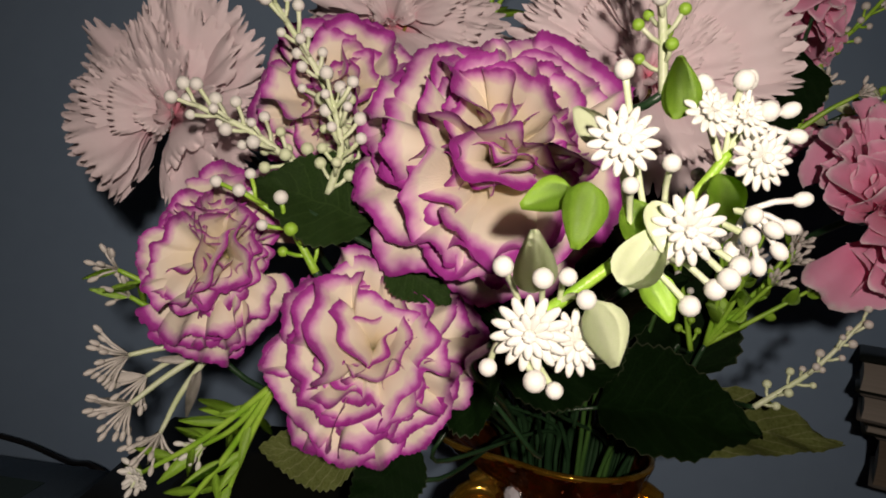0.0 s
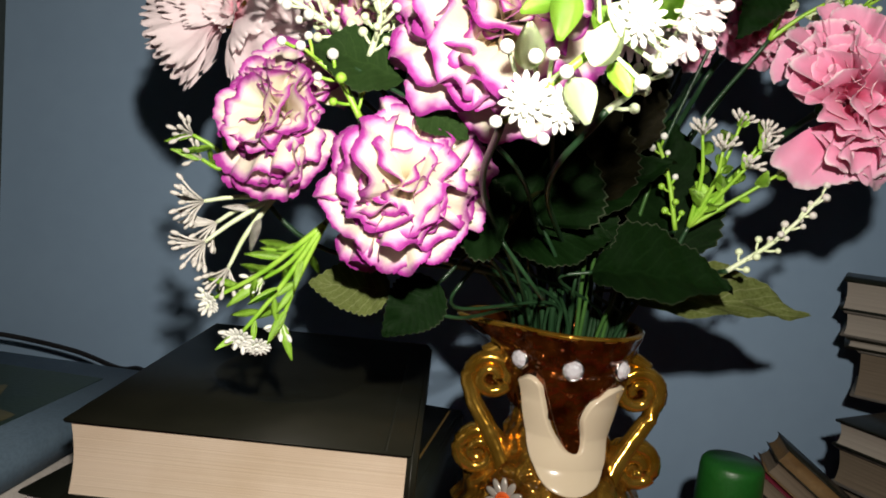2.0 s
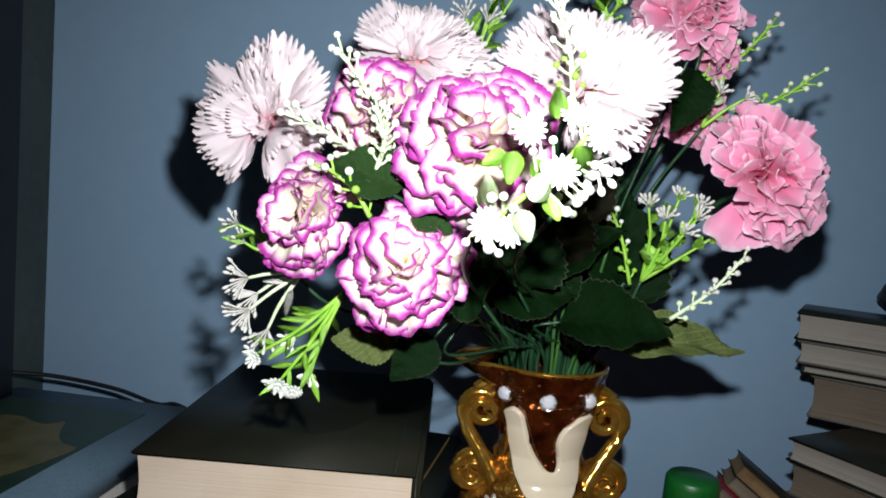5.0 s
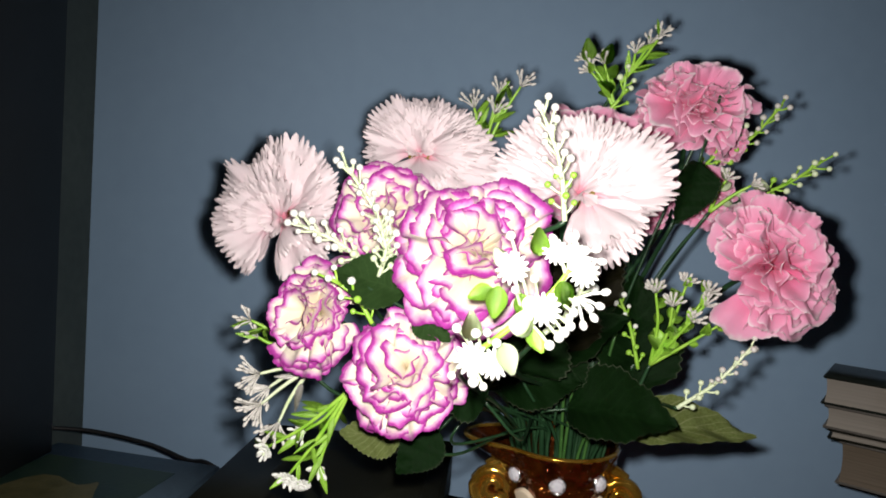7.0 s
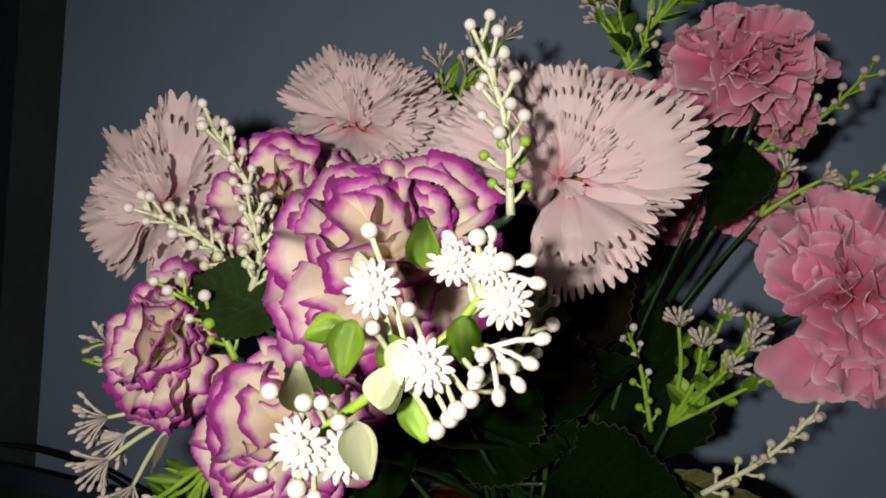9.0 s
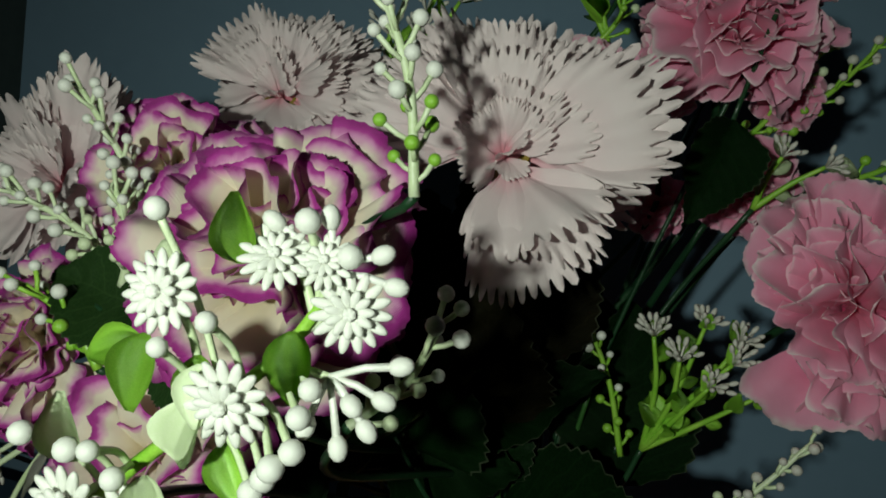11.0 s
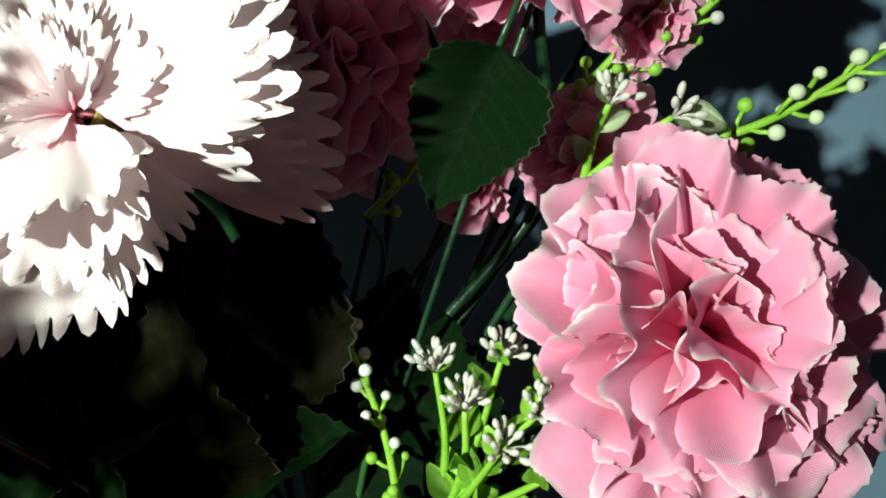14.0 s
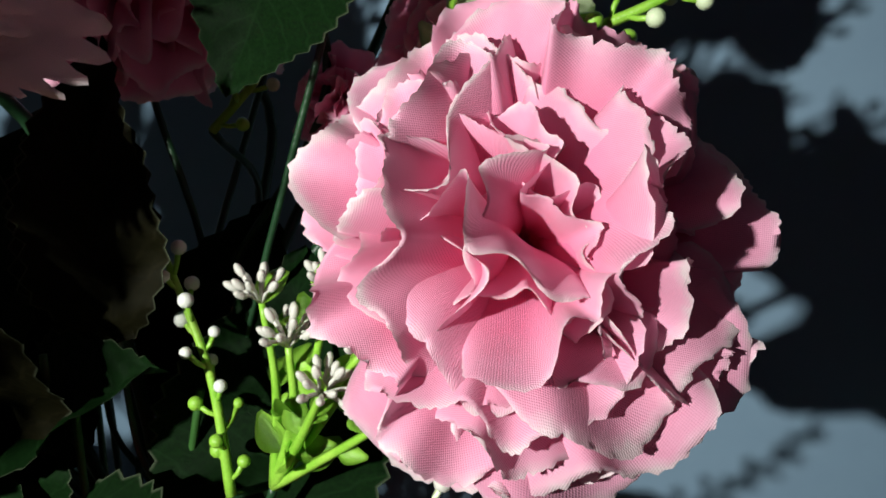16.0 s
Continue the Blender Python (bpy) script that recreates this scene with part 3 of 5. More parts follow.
def vase_patch(poly, off, cell=0.0007):
    """A glazed field on the vase's front; poly in metres across the front and over the table."""
    smooth_poly = [(p.x, p.z) for p in curve([(x, 0, z) for x, z in poly + poly[:1]], 16)][:-1]
    xs, zs = [p[0] for p in smooth_poly], [p[1] for p in smooth_poly]
    bm, made = bmesh.new(), {}

    def vert(i, j):
        if (i, j) not in made:
            x, z = min(xs) + i * cell, min(zs) + j * cell
            a = -math.pi / 2 + x / 0.045
            edge = min(math.hypot(x - p, z - q) for p, q in smooth_poly)
            r = vase_r(z) + off * min(1.0, 0.25 + edge / 0.0025)
            made[i, j] = bm.verts.new((r * math.cos(a), r * math.sin(a), z))
        return made[i, j]

    for i in range(int((max(xs) - min(xs)) / cell) + 1):
        for j in range(int((max(zs) - min(zs)) / cell) + 1):
            if inside(smooth_poly, min(xs) + (i + 0.5) * cell, min(zs) + (j + 0.5) * cell):
                bm.faces.new([vert(i, j), vert(i + 1, j), vert(i + 1, j + 1), vert(i, j + 1)])
    for (i, j), v in made.items():
        if v.is_boundary:
            x, z = min(xs) + i * cell, min(zs) + j * cell
            x, z = min(smooth_poly, key=lambda p: (p[0] - x) ** 2 + (p[1] - z) ** 2)
            a, r = -math.pi / 2 + x / 0.045, vase_r(z) + off * 0.25
            v.co = (r * math.cos(a), r * math.sin(a), z)
    bmesh.ops.remove_doubles(bm, verts=bm.verts, dist=1e-5)
    return bm


part("cream_panel", vase_patch([(-0.043, 0.188), (-0.032, 0.193), (-0.023, 0.189), (-0.020, 0.178), (-0.013, 0.158), (0.0, 0.144), (0.010, 0.143), (0.012, 0.153), (0.009, 0.166), (0.015, 0.179), (0.030, 0.189), (0.045, 0.189), (0.046, 0.178), (0.041, 0.152), (0.031, 0.127), (0.011, 0.114), (-0.008, 0.116), (-0.025, 0.131), (-0.037, 0.154)], 0.0050), M_CREAMGLAZE, vase, "smooth cream glazed panel")
part("drip", vase_patch([(-0.024, 0.196), (-0.018, 0.176), (-0.010, 0.156), (0.0, 0.142), (0.009, 0.139), (0.013, 0.147), (0.011, 0.158), (0.008, 0.166), (0.014, 0.178), (0.028, 0.190), (0.03, 0.20)], 0.0034), M_BROWNGLAZE, vase, "dark brown glaze drip")
part("cream_panel", vase_patch([(-0.071, 0.072), (-0.060, 0.066), (-0.043, 0.046), (-0.023, 0.033), (0.000, 0.028), (0.023, 0.033), (0.043, 0.046), (0.060, 0.066), (0.071, 0.072), (0.074, 0.03), (0.068, 0.0), (0.031, -0.006), (0.000, -0.008), (-0.031, -0.006), (-0.068, 0.0), (-0.074, 0.03)], 0.0085, 0.0012), M_CREAMGLAZE, vase, "smooth cream glazed panel")


def scroll(cx, cz, r, sign, turns=1.6, start=0.0):
    """A spiral in the plane of the handles."""
    n = 30
    return [Vector((cx + sign * r * (1 - 0.8 * i / n) * math.cos(start + turns * 2 * math.pi * i / n), 0.0, cz + r * (1 - 0.8 * i / n) * math.sin(start + turns * 2 * math.pi * i / n))) for i in range(n + 1)]


def disc(x, z, r, deep):
    """A lens-shaped plate in the plane of the handles."""
    bm = bmesh.new()
    lathe(bm, [(0.0001, -deep), (r * 0.6, -deep * 0.9), (r * 0.92, -deep * 0.55), (r, 0.0), (r * 0.92, deep * 0.55), (r * 0.6, deep * 0.9), (0.0001, deep)], 28)
    bmesh.ops.transform(bm, matrix=Matrix.Translation((x, 0.002, z)) @ Matrix.Rotation(math.pi / 2, 4, "X"), verts=bm.verts)
    return bm


for sign in (-1, 1):
    # upper scroll: a strap rises from the shoulder, runs round the outside and winds in
    strap = curve([(sign * 0.036, -0.022, 0.108), (sign * 0.043, -0.016, 0.125), (sign * 0.056, -0.010, 0.146), (sign * 0.068, -0.005, 0.163)], 6)[:-1]
    wind = [p + Vector((0, -0.004 - 0.005 * k / 30, 0)) for k, p in enumerate(scroll(sign * 0.0550, 0.180, 0.0180, sign, 1.7, -0.7))]
    part("handle", tube(bmesh.new(), strap + wind, 0.0082, 0.0034, 12), M_GOLDSMOOTH, vase, "gold scroll handle")
    part("handle_plate", disc(sign * 0.0555, 0.180, 0.0185, 0.0065), M_BROWNGLAZE, vase, "brown-gold lustre inside the scroll")
    part("handle_joint", tube(bmesh.new(), curve([(sign * 0.040, 0, 0.203), (sign * 0.050, -0.001, 0.203), (sign * 0.062, -0.002, 0.197)], 5), 0.0075, 0.0055, 10), M_GOLDSMOOTH, vase)
    # lower scroll: springs from the strap, over the top and winds in
    n = 30
    wind = [Vector((sign * (0.0595 + 0.0172 * (1 - 0.82 * k / n) * math.cos(2.3 - 1.7 * 2 * math.pi * k / n)), -0.006 - 0.005 * k / n, 0.1225 + 0.0172 * (1 - 0.82 * k / n) * math.sin(2.3 - 1.7 * 2 * math.pi * k / n))) for k in range(n + 1)]
    spring = curve([(sign * 0.036, -0.018, 0.114), (sign * 0.041, -0.013, 0.126), wind[0]], 5)[:-1]
    part("handle", tube(bmesh.new(), spring + wind, 0.0078, 0.0034, 12), M_GOLDSMOOTH, vase, "gold scroll handle")
    part("handle_plate", disc(sign * 0.055, 0.122, 0.0200, 0.0075), M_GOLD, vase, "pebbled gold inside the scroll")

for k, x in enumerate((-0.042, -0.003, 0.036)):
    a = -math.pi / 2 + x / 0.047
    r = vase_r(0.203) + 0.001
    turn = Matrix.Translation((r * math.cos(a), r * math.sin(a), 0.203)) @ Matrix.Rotation(a + math.pi / 2, 4, "Z") @ Matrix.Rotation(math.pi / 2, 4, "X")
    bm = bmesh.new()
    lathe(bm, [(0.0075, -0.001), (0.0078, 0.0015), (0.0070, 0.0022), (0.0066, 0.0015)], 24)
    setting = part("gem_setting", bm, M_SILVER, vase, "silver setting")
    setting.matrix_basis = turn
    bm = bmesh.new()
    lathe(bm, [(0.0068, 0.0012), (0.0050, 0.0045), (0.0028, 0.0056), (0.0001, 0.0056)], 8)
    part("gem", bm, M_CRYSTAL, setting, "clear cut crystal", smooth=False)

for k in range(27):
    x = -0.062 + 0.124 * k / 26
    z = 0.037 + 0.036 * (abs(x) / 0.062) ** 1.6
    a = -math.pi / 2 + x / 0.045
    bm = bmesh.new()
    bmesh.ops.create_icosphere(bm, subdivisions=2, radius=0.0030, matrix=Matrix.Translation(((vase_r(z) + 0.0055) * math.cos(a), (vase_r(z) + 0.0055) * math.sin(a), z)))
    part("bead", bm, M_GOLDSMOOTH, vase)

for x, z in ((-0.046, 0.105), (0.009, 0.089), (0.057, 0.097)):
    a = -math.pi / 2 + x / 0.068
    r = vase_r(z) + 0.004
    turn = Matrix.Translation((r * math.cos(a), r * math.sin(a), z)) @ Matrix.Rotation(a + math.pi / 2, 4, "Z") @ Matrix.Rotation(math.pi / 2 - 0.1, 4, "X")
    bm = bmesh.new()
    for k in range(11):
        b = 2 * math.pi * k / 11
        m = Matrix.Rotation(b, 4, "Z") @ Matrix.LocRotScale((0.0105, 0, 0.0008), None, (0.0062, 0.0029, 0.0016))
        bmesh.ops.create_icosphere(bm, subdivisions=2, radius=1.0, matrix=m)
    fl = part("stuck_flower", bm, M_GLASSPETAL, vase, "glassy white flower appliqué")
    fl.matrix_basis = turn
    bm = bmesh.new()
    lathe(bm, [(0.0065, 0.0), (0.0068, 0.002), (0.0058, 0.0032), (0.0045, 0.003), (0.004, 0.0024)], 24)
    part("bead_ring", bm, M_ORANGE, fl)
    bm = bmesh.new()
    bmesh.ops.create_uvsphere(bm, u_segments=16, v_segments=10, radius=0.0042, matrix=Matrix.Translation((0, 0, 0.002)))
    part("bead", bm, M_ORANGE, fl, "glossy orange bead")
MOUTH = Vector((VX, VY, VZ + 0.215))


# ---- artificial flowers ----
def petal_mesh(name, mat, seed, spread, waves, ruffle, teeth, tooth, curl, cup):
    """A fringed cloth petal 1 long: its foot at the origin, its rim towards +z, its inner face towards +y."""
    rng = random.Random(seed)
    ph = [rng.random() * 6.28 for _ in range(6)]
    nu = teeth * 4
    vs = (0.0, 0.16, 0.32, 0.48, 0.62, 0.74, 0.84, 0.92, 0.97, 1.0)
    bm = bmesh.new()
    uvs, rows = {}, []
    for v in vs:
        row = []
        for i in range(nu + 1):
            u = 2 * i / nu - 1
            a = u * spread * (0.25 + 0.75 * min(1, v * 1.6))
            reach = v * (1 - (0.06 * u * u + 0.20 * u ** 8) * v)
            if v > 0.9:
                reach -= (v - 0.9) / 0.1 * tooth * (0.7 + 0.6 * abs(math.sin(ph[5] + 1.3 * (i // 4)))) * (1 - abs(math.sin(math.pi * i / 4)) ** 0.6)
            reach *= 1 + 0.07 * math.sin(ph[4] + 2.2 * u) * v
            x = reach * math.sin(a) * 0.92
            z = reach * math.cos(a * 0.85)
            y = ruffle * v ** 1.25 * (math.sin(waves * u * 1.7 + ph[0]) * 0.65 + 0.45 * math.sin(waves * 1.9 * u + ph[1] + 1.4 * v)) + 0.44 * ruffle * v ** 5 * math.sin(waves * 4.2 * u + ph[3])
            y += 0.007 * v * v * math.sin(math.pi * teeth * 0.5 * u + ph[3]) + cup * (u * u) * v - curl * v ** 2.6 + 0.04 * math.sin(ph[2] + 4 * v)
            x += 0.4 * ruffle * v ** 2 * math.cos(waves * u * 1.7 + ph[0])
            p = bm.verts.new((x, y, z))
            uvs[p] = (i / nu, v)
            row.append(p)
        rows.append(row)
    lay = bm.loops.layers.uv.new("UVMap")
    for q, s in zip(rows, rows[1:]):
        for i in range(nu):
            f = bm.faces.new((q[i], q[i + 1], s[i + 1], s[i]))
            for lp in f.loops:
                lp[lay].uv = uvs[lp.vert]
    return mesh_of(name, bm, mat)


def frill_petal(name, mat, seed, spread, ruffle, curl, cup, tooth):
    """A pinked, frilled cloth petal 1 long: folds run from the foot and crowd towards the rim."""
    rng = random.Random(seed)
    ph = [rng.random() * 6.28 for _ in range(8)]
    nu = 84
    nick = [rng.random() for _ in range(nu + 1)]
    w = 2.4 + 1.3 * rng.random()
    vs = (0.0, 0.14, 0.28, 0.41, 0.53, 0.64, 0.73, 0.81, 0.88, 0.94, 0.972, 1.0)
    bm = bmesh.new()
    uvs, rows = {}, []
    for v in vs:
        row = []
        for i in range(nu + 1):
            u = 2 * i / nu - 1
            a = u * spread * (0.25 + 0.75 * min(1, v * 1.5))
            reach = v * (1 - (0.05 * u * u + 0.22 * u ** 8) * v)
            reach *= 1 + v * (0.06 * math.sin(ph[4] + 2.3 * u) + 0.04 * math.sin(ph[5] + 6.1 * u))
            if v > 0.98:
                reach -= tooth * (0.4 * (i % 2) + 1.9 * nick[i] * nick[i - 1])
            s1, s2, s3 = math.sin(w * u + ph[0] + 0.5 * v), math.sin(2.15 * w * u + ph[1] + 1.1 * v), math.sin(4.6 * w * u + ph[2] - 0.8 * v)
            y = ruffle * (0.62 * v ** 1.1 * s1 + 0.55 * v ** 2 * s2 * (0.6 + 0.4 * s1) + 0.26 * v ** 4 * s3)
            y += cup * u * u * v - curl * v ** 2.4 * (0.8 + 0.4 * math.sin(ph[3] + 2 * u)) + 0.03 * math.sin(ph[6] + 4 * v)
            x = reach * math.sin(a) * 0.92 + ruffle * v * v * (0.30 * math.cos(w * u + ph[0]) + 0.22 * math.cos(2.15 * w * u + ph[1]))
            z = reach * math.cos(a * 0.85) - 0.35 * curl * v ** 4
            p = bm.verts.new((x, y, z))
            uvs[p] = (i / nu, v)
            row.append(p)
        rows.append(row)
    lay = bm.loops.layers.uv.new("UVMap")
    for q, r in zip(rows, rows[1:]):
        for i in range(nu):
            f = bm.faces.new((q[i], q[i + 1], r[i + 1], r[i]))
            for lp in f.loops:
                lp[lay].uv = uvs[lp.vert]
    return mesh_of(name, bm, mat)


PETALS = {
    "magenta": [frill_petal("petal", M_MAGENTA, 10 + k, 0.78 + 0.14 * (k % 3), 0.17 + 0.03 * (k % 4), 0.10 + 0.13 * (k % 3), 0.08, 0.020) for k in range(12)],
    "pale": [petal_mesh("petal", M_PALE, 30 + k, 0.62 + 0.12 * (k % 3), 2.4 + 0.6 * (k % 3), 0.085, 15, 0.13, 0.05 + 0.07 * (k % 3), 0.05) for k in range(8)],
    "pink": [frill_petal("petal", M_PINK, 50 + k, 0.76 + 0.14 * (k % 3), 0.17 + 0.03 * (k % 4), 0.08 + 0.13 * (k % 3), 0.08, 0.022) for k in range(12)],
}


def stem_path(start, out, mouth_shift=(0, 0), low=0.13, back=0.0):
    """From a flower's foot down into the vase."""
    s, o = Vector(start), Vector(out).normalized()
    m = MOUTH + Vector((mouth_shift[0], mouth_shift[1], 0))
    gap = (s - m).length
    return curve([s, s + o * (0.25 - 0.15 * (back > 0)) * gap + Vector((0, back, -0.05 * gap)), m + Vector(((s - m).x * 0.14, (s - m).y * 0.14, 0.42 * max(0.05, (s - m).z))), m, Vector((VX + mouth_shift[0] * 0.4, VY + mouth_shift[1] * 0.4, VZ + low))], 7)


def carnation(label, kind, front, normal, radius, layers, seed, mouth=(0, 0), squash=(1, 1), depth=0.72, stem=True, calyx=M_STEM, roll=0.0):
    """A carnation whose middle front is at front and which faces normal. layers: rows of (petals, degrees from the axis, length)."""
    rng = random.Random(seed)
    n = Vector(normal).normalized()
    foot = Vector(front) - n * radius * depth
    side = n.cross(Vector((0, 0, 1))).normalized()
    up = side.cross(n)
    ob = thing("carnation", label, "artificial flower", "carnations in the vase", at=foot)
    for count, polar, length, *arc in layers:
        shift = rng.random() * 6.28
        for k in range(count):
            az = shift + 2 * math.pi * (k + 0.5 * (rng.random() - 0.5)) / count
            if arc:
                az = radians(roll + arc[0] + (arc[1] - arc[0]) * (k + 0.25 + 0.5 * rng.random()) / count)
            po = radians(polar + (20 if arc else 30) * (rng.random() - 0.5))
            rad = side * math.cos(az) * squash[0] + up * math.sin(az) * squash[1]
            d = n * math.cos(po) + rad * math.sin(po)
            face = n * math.sin(po) - rad * math.cos(po)
            face = face + 0.7 * (rng.random() - 0.5) * d.cross(n)
            size = radius * length * (0.83 + 0.30 * rng.random()) * (d.length if polar > 40 else 1)
            p = part("petal", rng.choice(PETALS[kind]), None, ob)
            p.matrix_basis = Matrix.Translation(n * radius * 0.05) @ frame_to(d, face) @ Matrix.Rotation(0.5 * (rng.random() - 0.5), 4, "Z") @ Matrix.Scale(size, 4)
    bm = bmesh.new()
    lathe(bm, [(0.0015, -0.30), (0.055, -0.27), (0.10, -0.2), (0.11, -0.06), (0.15, 0.10), (0.135, 0.10), (0.05, 0.0)], 14)
    bmesh.ops.scale(bm, vec=(radius * 1.2,) * 3, verts=bm.verts)
    bmesh.ops.transform(bm, matrix=frame_to(n, up), verts=bm.verts)
    part("calyx", bm, calyx, ob)
    if stem:
        path = [p - foot for p in stem_path(foot - n * radius * 0.3, -n, mouth)]
        part("stem", tube(bmesh.new(), path, 0.0023, 0.0026, 7), M_DARKSTEM, ob)
    return ob


FULL = [(6, 10, 0.84), (7, 22, 0.91), (8, 35, 0.96), (8, 49, 1.0), (9, 64, 1.03), (8, 80, 1.02), (7, 97, 0.95)]
LOOSE = [(5, 8, 0.82), (6, 22, 0.90), (7, 38, 0.97), (8, 55, 1.02), (8, 73, 1.04), (7, 93, 0.97)]
# a crowded crown over broad tiers that show their faces
CROWN = [(5, 10, 0.80), (7, 24, 0.90), (6, 40, 0.97, 10, 190), (3, 38, 0.80, 215, 320), (7, 56, 1.02, 5, 195), (4, 54, 0.92, 205, 335), (6, 74, 1.04, 0, 200), (4, 70, 1.0, 205, 340), (5, 94, 0.98, 10, 190), (4, 86, 1.05, 200, 335)]
# the same with its lower tiers swung to one side
SWUNG = [(7, 10, 0.84), (9, 24, 0.93), (7, 40, 0.97, 0, 200), (2, 38, 0.80, 250, 320), (8, 56, 1.02, 0, 200), (3, 54, 0.92, 252, 335), (7, 74, 1.04, -10, 195), (3, 70, 1.0, 255, 335), (5, 94, 0.98, 10, 180), (3, 86, 1.03, 258, 335)]
# a crowded crown with a lobe at one side, a notch below it and long petals hanging
LOBED = [(4, 12, 0.78), (5, 24, 0.88), (7, 37, 0.95), (8, 50, 0.99), (5, 66, 1.04, 60, 200), (2, 62, 1.02, 14, 46), (5, 64, 1.04, 212, 276), (2, 56, 0.66, -44, -8), (6, 82, 1.04, 62, 205), (2, 80, 1.03, 18, 42), (4, 80, 1.06, 216, 270), (5, 98, 0.96, 70, 200), (3, 96, 0.98, 222, 268)]
# tiers of fanned petals over a deep throat, with one lobe hanging opposite
OPEN = [(5, 24, 0.42), (4, 38, 0.56, 30, 150), (5, 52, 0.70, 22, 158), (6, 64, 0.85, 18, 162), (7, 76, 0.98, 10, 174), (8, 88, 1.07, 2, 182), (7, 100, 1.02, 6, 178), (2, 56, 0.92, -126, -106), (2, 70, 1.0, -132, -102), (2, 82, 0.93, -128, -106), (2, 72, 1.06, 150, 172)]

carnation("cream carnation of cloth with ruffled magenta rims, the largest", "magenta", (0.0195, 0.241, 1.157), (0.04, -0.74, 0.64), 0.0515, SWUNG, 1, (-0.015, -0.01), (0.95, 1.05))
carnation("cream carnation of cloth with ruffled magenta rims, hanging low", "magenta", (-0.026, 0.245, 1.071), (-0.16, -0.84, 0.42), 0.040, CROWN, 2, (-0.03, -0.01), (1.0, 1.05))
carnation("cream carnation of cloth with ruffled magenta rims, turned aside", "magenta", (-0.101, 0.270, 1.094), (-0.50, -0.80, 0.25), 0.0375, CROWN, 3, (-0.035, 0.0), (0.66, 1.15))
carnation("cream carnation of cloth with magenta rims, half hidden", "magenta", (-0.050, 0.288, 1.166), (-0.1, -0.9, 0.35), 0.040, LOOSE, 4, (-0.02, 0.01))
carnation("pale pink carnation of cloth with fringed petals, turned aside", "pale", (-0.151, 0.318, 1.154), (-0.30, -0.90, 0.1), 0.057, OPEN, 5, (-0.03, 0.015), calyx=M_CALYX, roll=-42)
carnation("pale pink carnation of cloth with fringed petals, facing up", "pale", (-0.040, 0.345, 1.224), (-0.1, -0.85, 0.45), 0.051, OPEN, 6, (-0.01, 0.02), calyx=M_CALYX, roll=8)
carnation("large pale pink carnation of cloth with fringed petals", "pale", (0.087, 0.280, 1.196), (0.03, -0.93, 0.28), 0.0575, OPEN, 7, (0.01, 0.0), calyx=M_CALYX, roll=0)
carnation("bright pink carnation of cloth with ruffled petals", "pink", (0.2495, 0.350, 1.150), (0.26, -0.90, 0.32), 0.051, LOBED, 8, (0.035, -0.005), (0.92, 1.06))
carnation("bright pink carnation of cloth standing highest", "pink", (0.182, 0.392, 1.281), (0.0, -0.62, 0.75), 0.0465, FULL, 9, (0.02, 0.01), (1.08, 0.85))
carnation("deep pink carnation of cloth half hidden behind a paler one", "pink", (0.098, 0.392, 1.226), (-0.05, -0.85, 0.4), 0.050, FULL, 10, (0.015, 0.02))
carnation("small deep pink carnation of cloth half hidden by a leaf", "pink", (0.207, 0.428, 1.196), (0.1, -0.9, 0.2), 0.028, FULL, 11, (0.03, 0.015))

BUD = [(4, 14, 0.9), (5, 34, 1.0), (5, 58, 1.02)]
carnation("small pink carnation bud of cloth among the stems", "pink", (0.160, 0.430, 1.240), (0.1, -0.9, -0.2), 0.021, BUD, 12, (0.02, 0.015))
carnation("small pink carnation bud of cloth among the stems", "pink", (0.160, 0.432, 1.175), (-0.2, -0.9, -0.1), 0.019, BUD, 13, (0.02, 0.015))
carnation("small pink carnation bud of cloth hanging under the highest one", "pink", (0.222, 0.430, 1.237), (0.3, -0.85, -0.3), 0.022, BUD, 14, (0.03, 0.015))


# ---- sprigs ----
def ball_mesh(name, mat, rx=1.0, rz=1.0):
    bm = bmesh.new()
    bmesh.ops.create_icosphere(bm, subdivisions=2, radius=1.0)
    bmesh.ops.scale(bm, vec=(rx, rx, rz), verts=bm.verts)
    return mesh_of(name, bm, mat)


BERRY = {"white": ball_mesh("berry", M_WHITE), "lime": ball_mesh("berry", M_LIME), "pale": ball_mesh("berry", M_LIMEPALE), "grey": ball_mesh("berry", M_GREYWHITE)}


def floret_mesh():
    """A button of blunt petals round a knobbed middle, 1 in radius, facing +z."""
    bm = bmesh.new()
    for ring, (count, reach, lift, wide) in enumerate(((15, 0.66, 0.05, 0.135), (11, 0.44, 0.20, 0.12), (7, 0.22, 0.33, 0.10))):
        for k in range(count):
            m = Matrix.Rotation(2 * math.pi * (k + 0.3 * ring) / count, 4, "Z") @ Matrix.Rotation(-0.12 - 0.22 * ring, 4, "Y") @ Matrix.LocRotScale((reach, 0, lift), None, (0.34 - 0.08 * ring, wide, 0.10))
            bmesh.ops.create_icosphere(bm, subdivisions=2, radius=1.0, matrix=m)
    bmesh.ops.create_icosphere(bm, subdivisions=2, radius=0.3, matrix=Matrix.Translation((0, 0, 0.05)))
    return mesh_of("floret", bm, M_WHITE)


FLORET = floret_mesh()


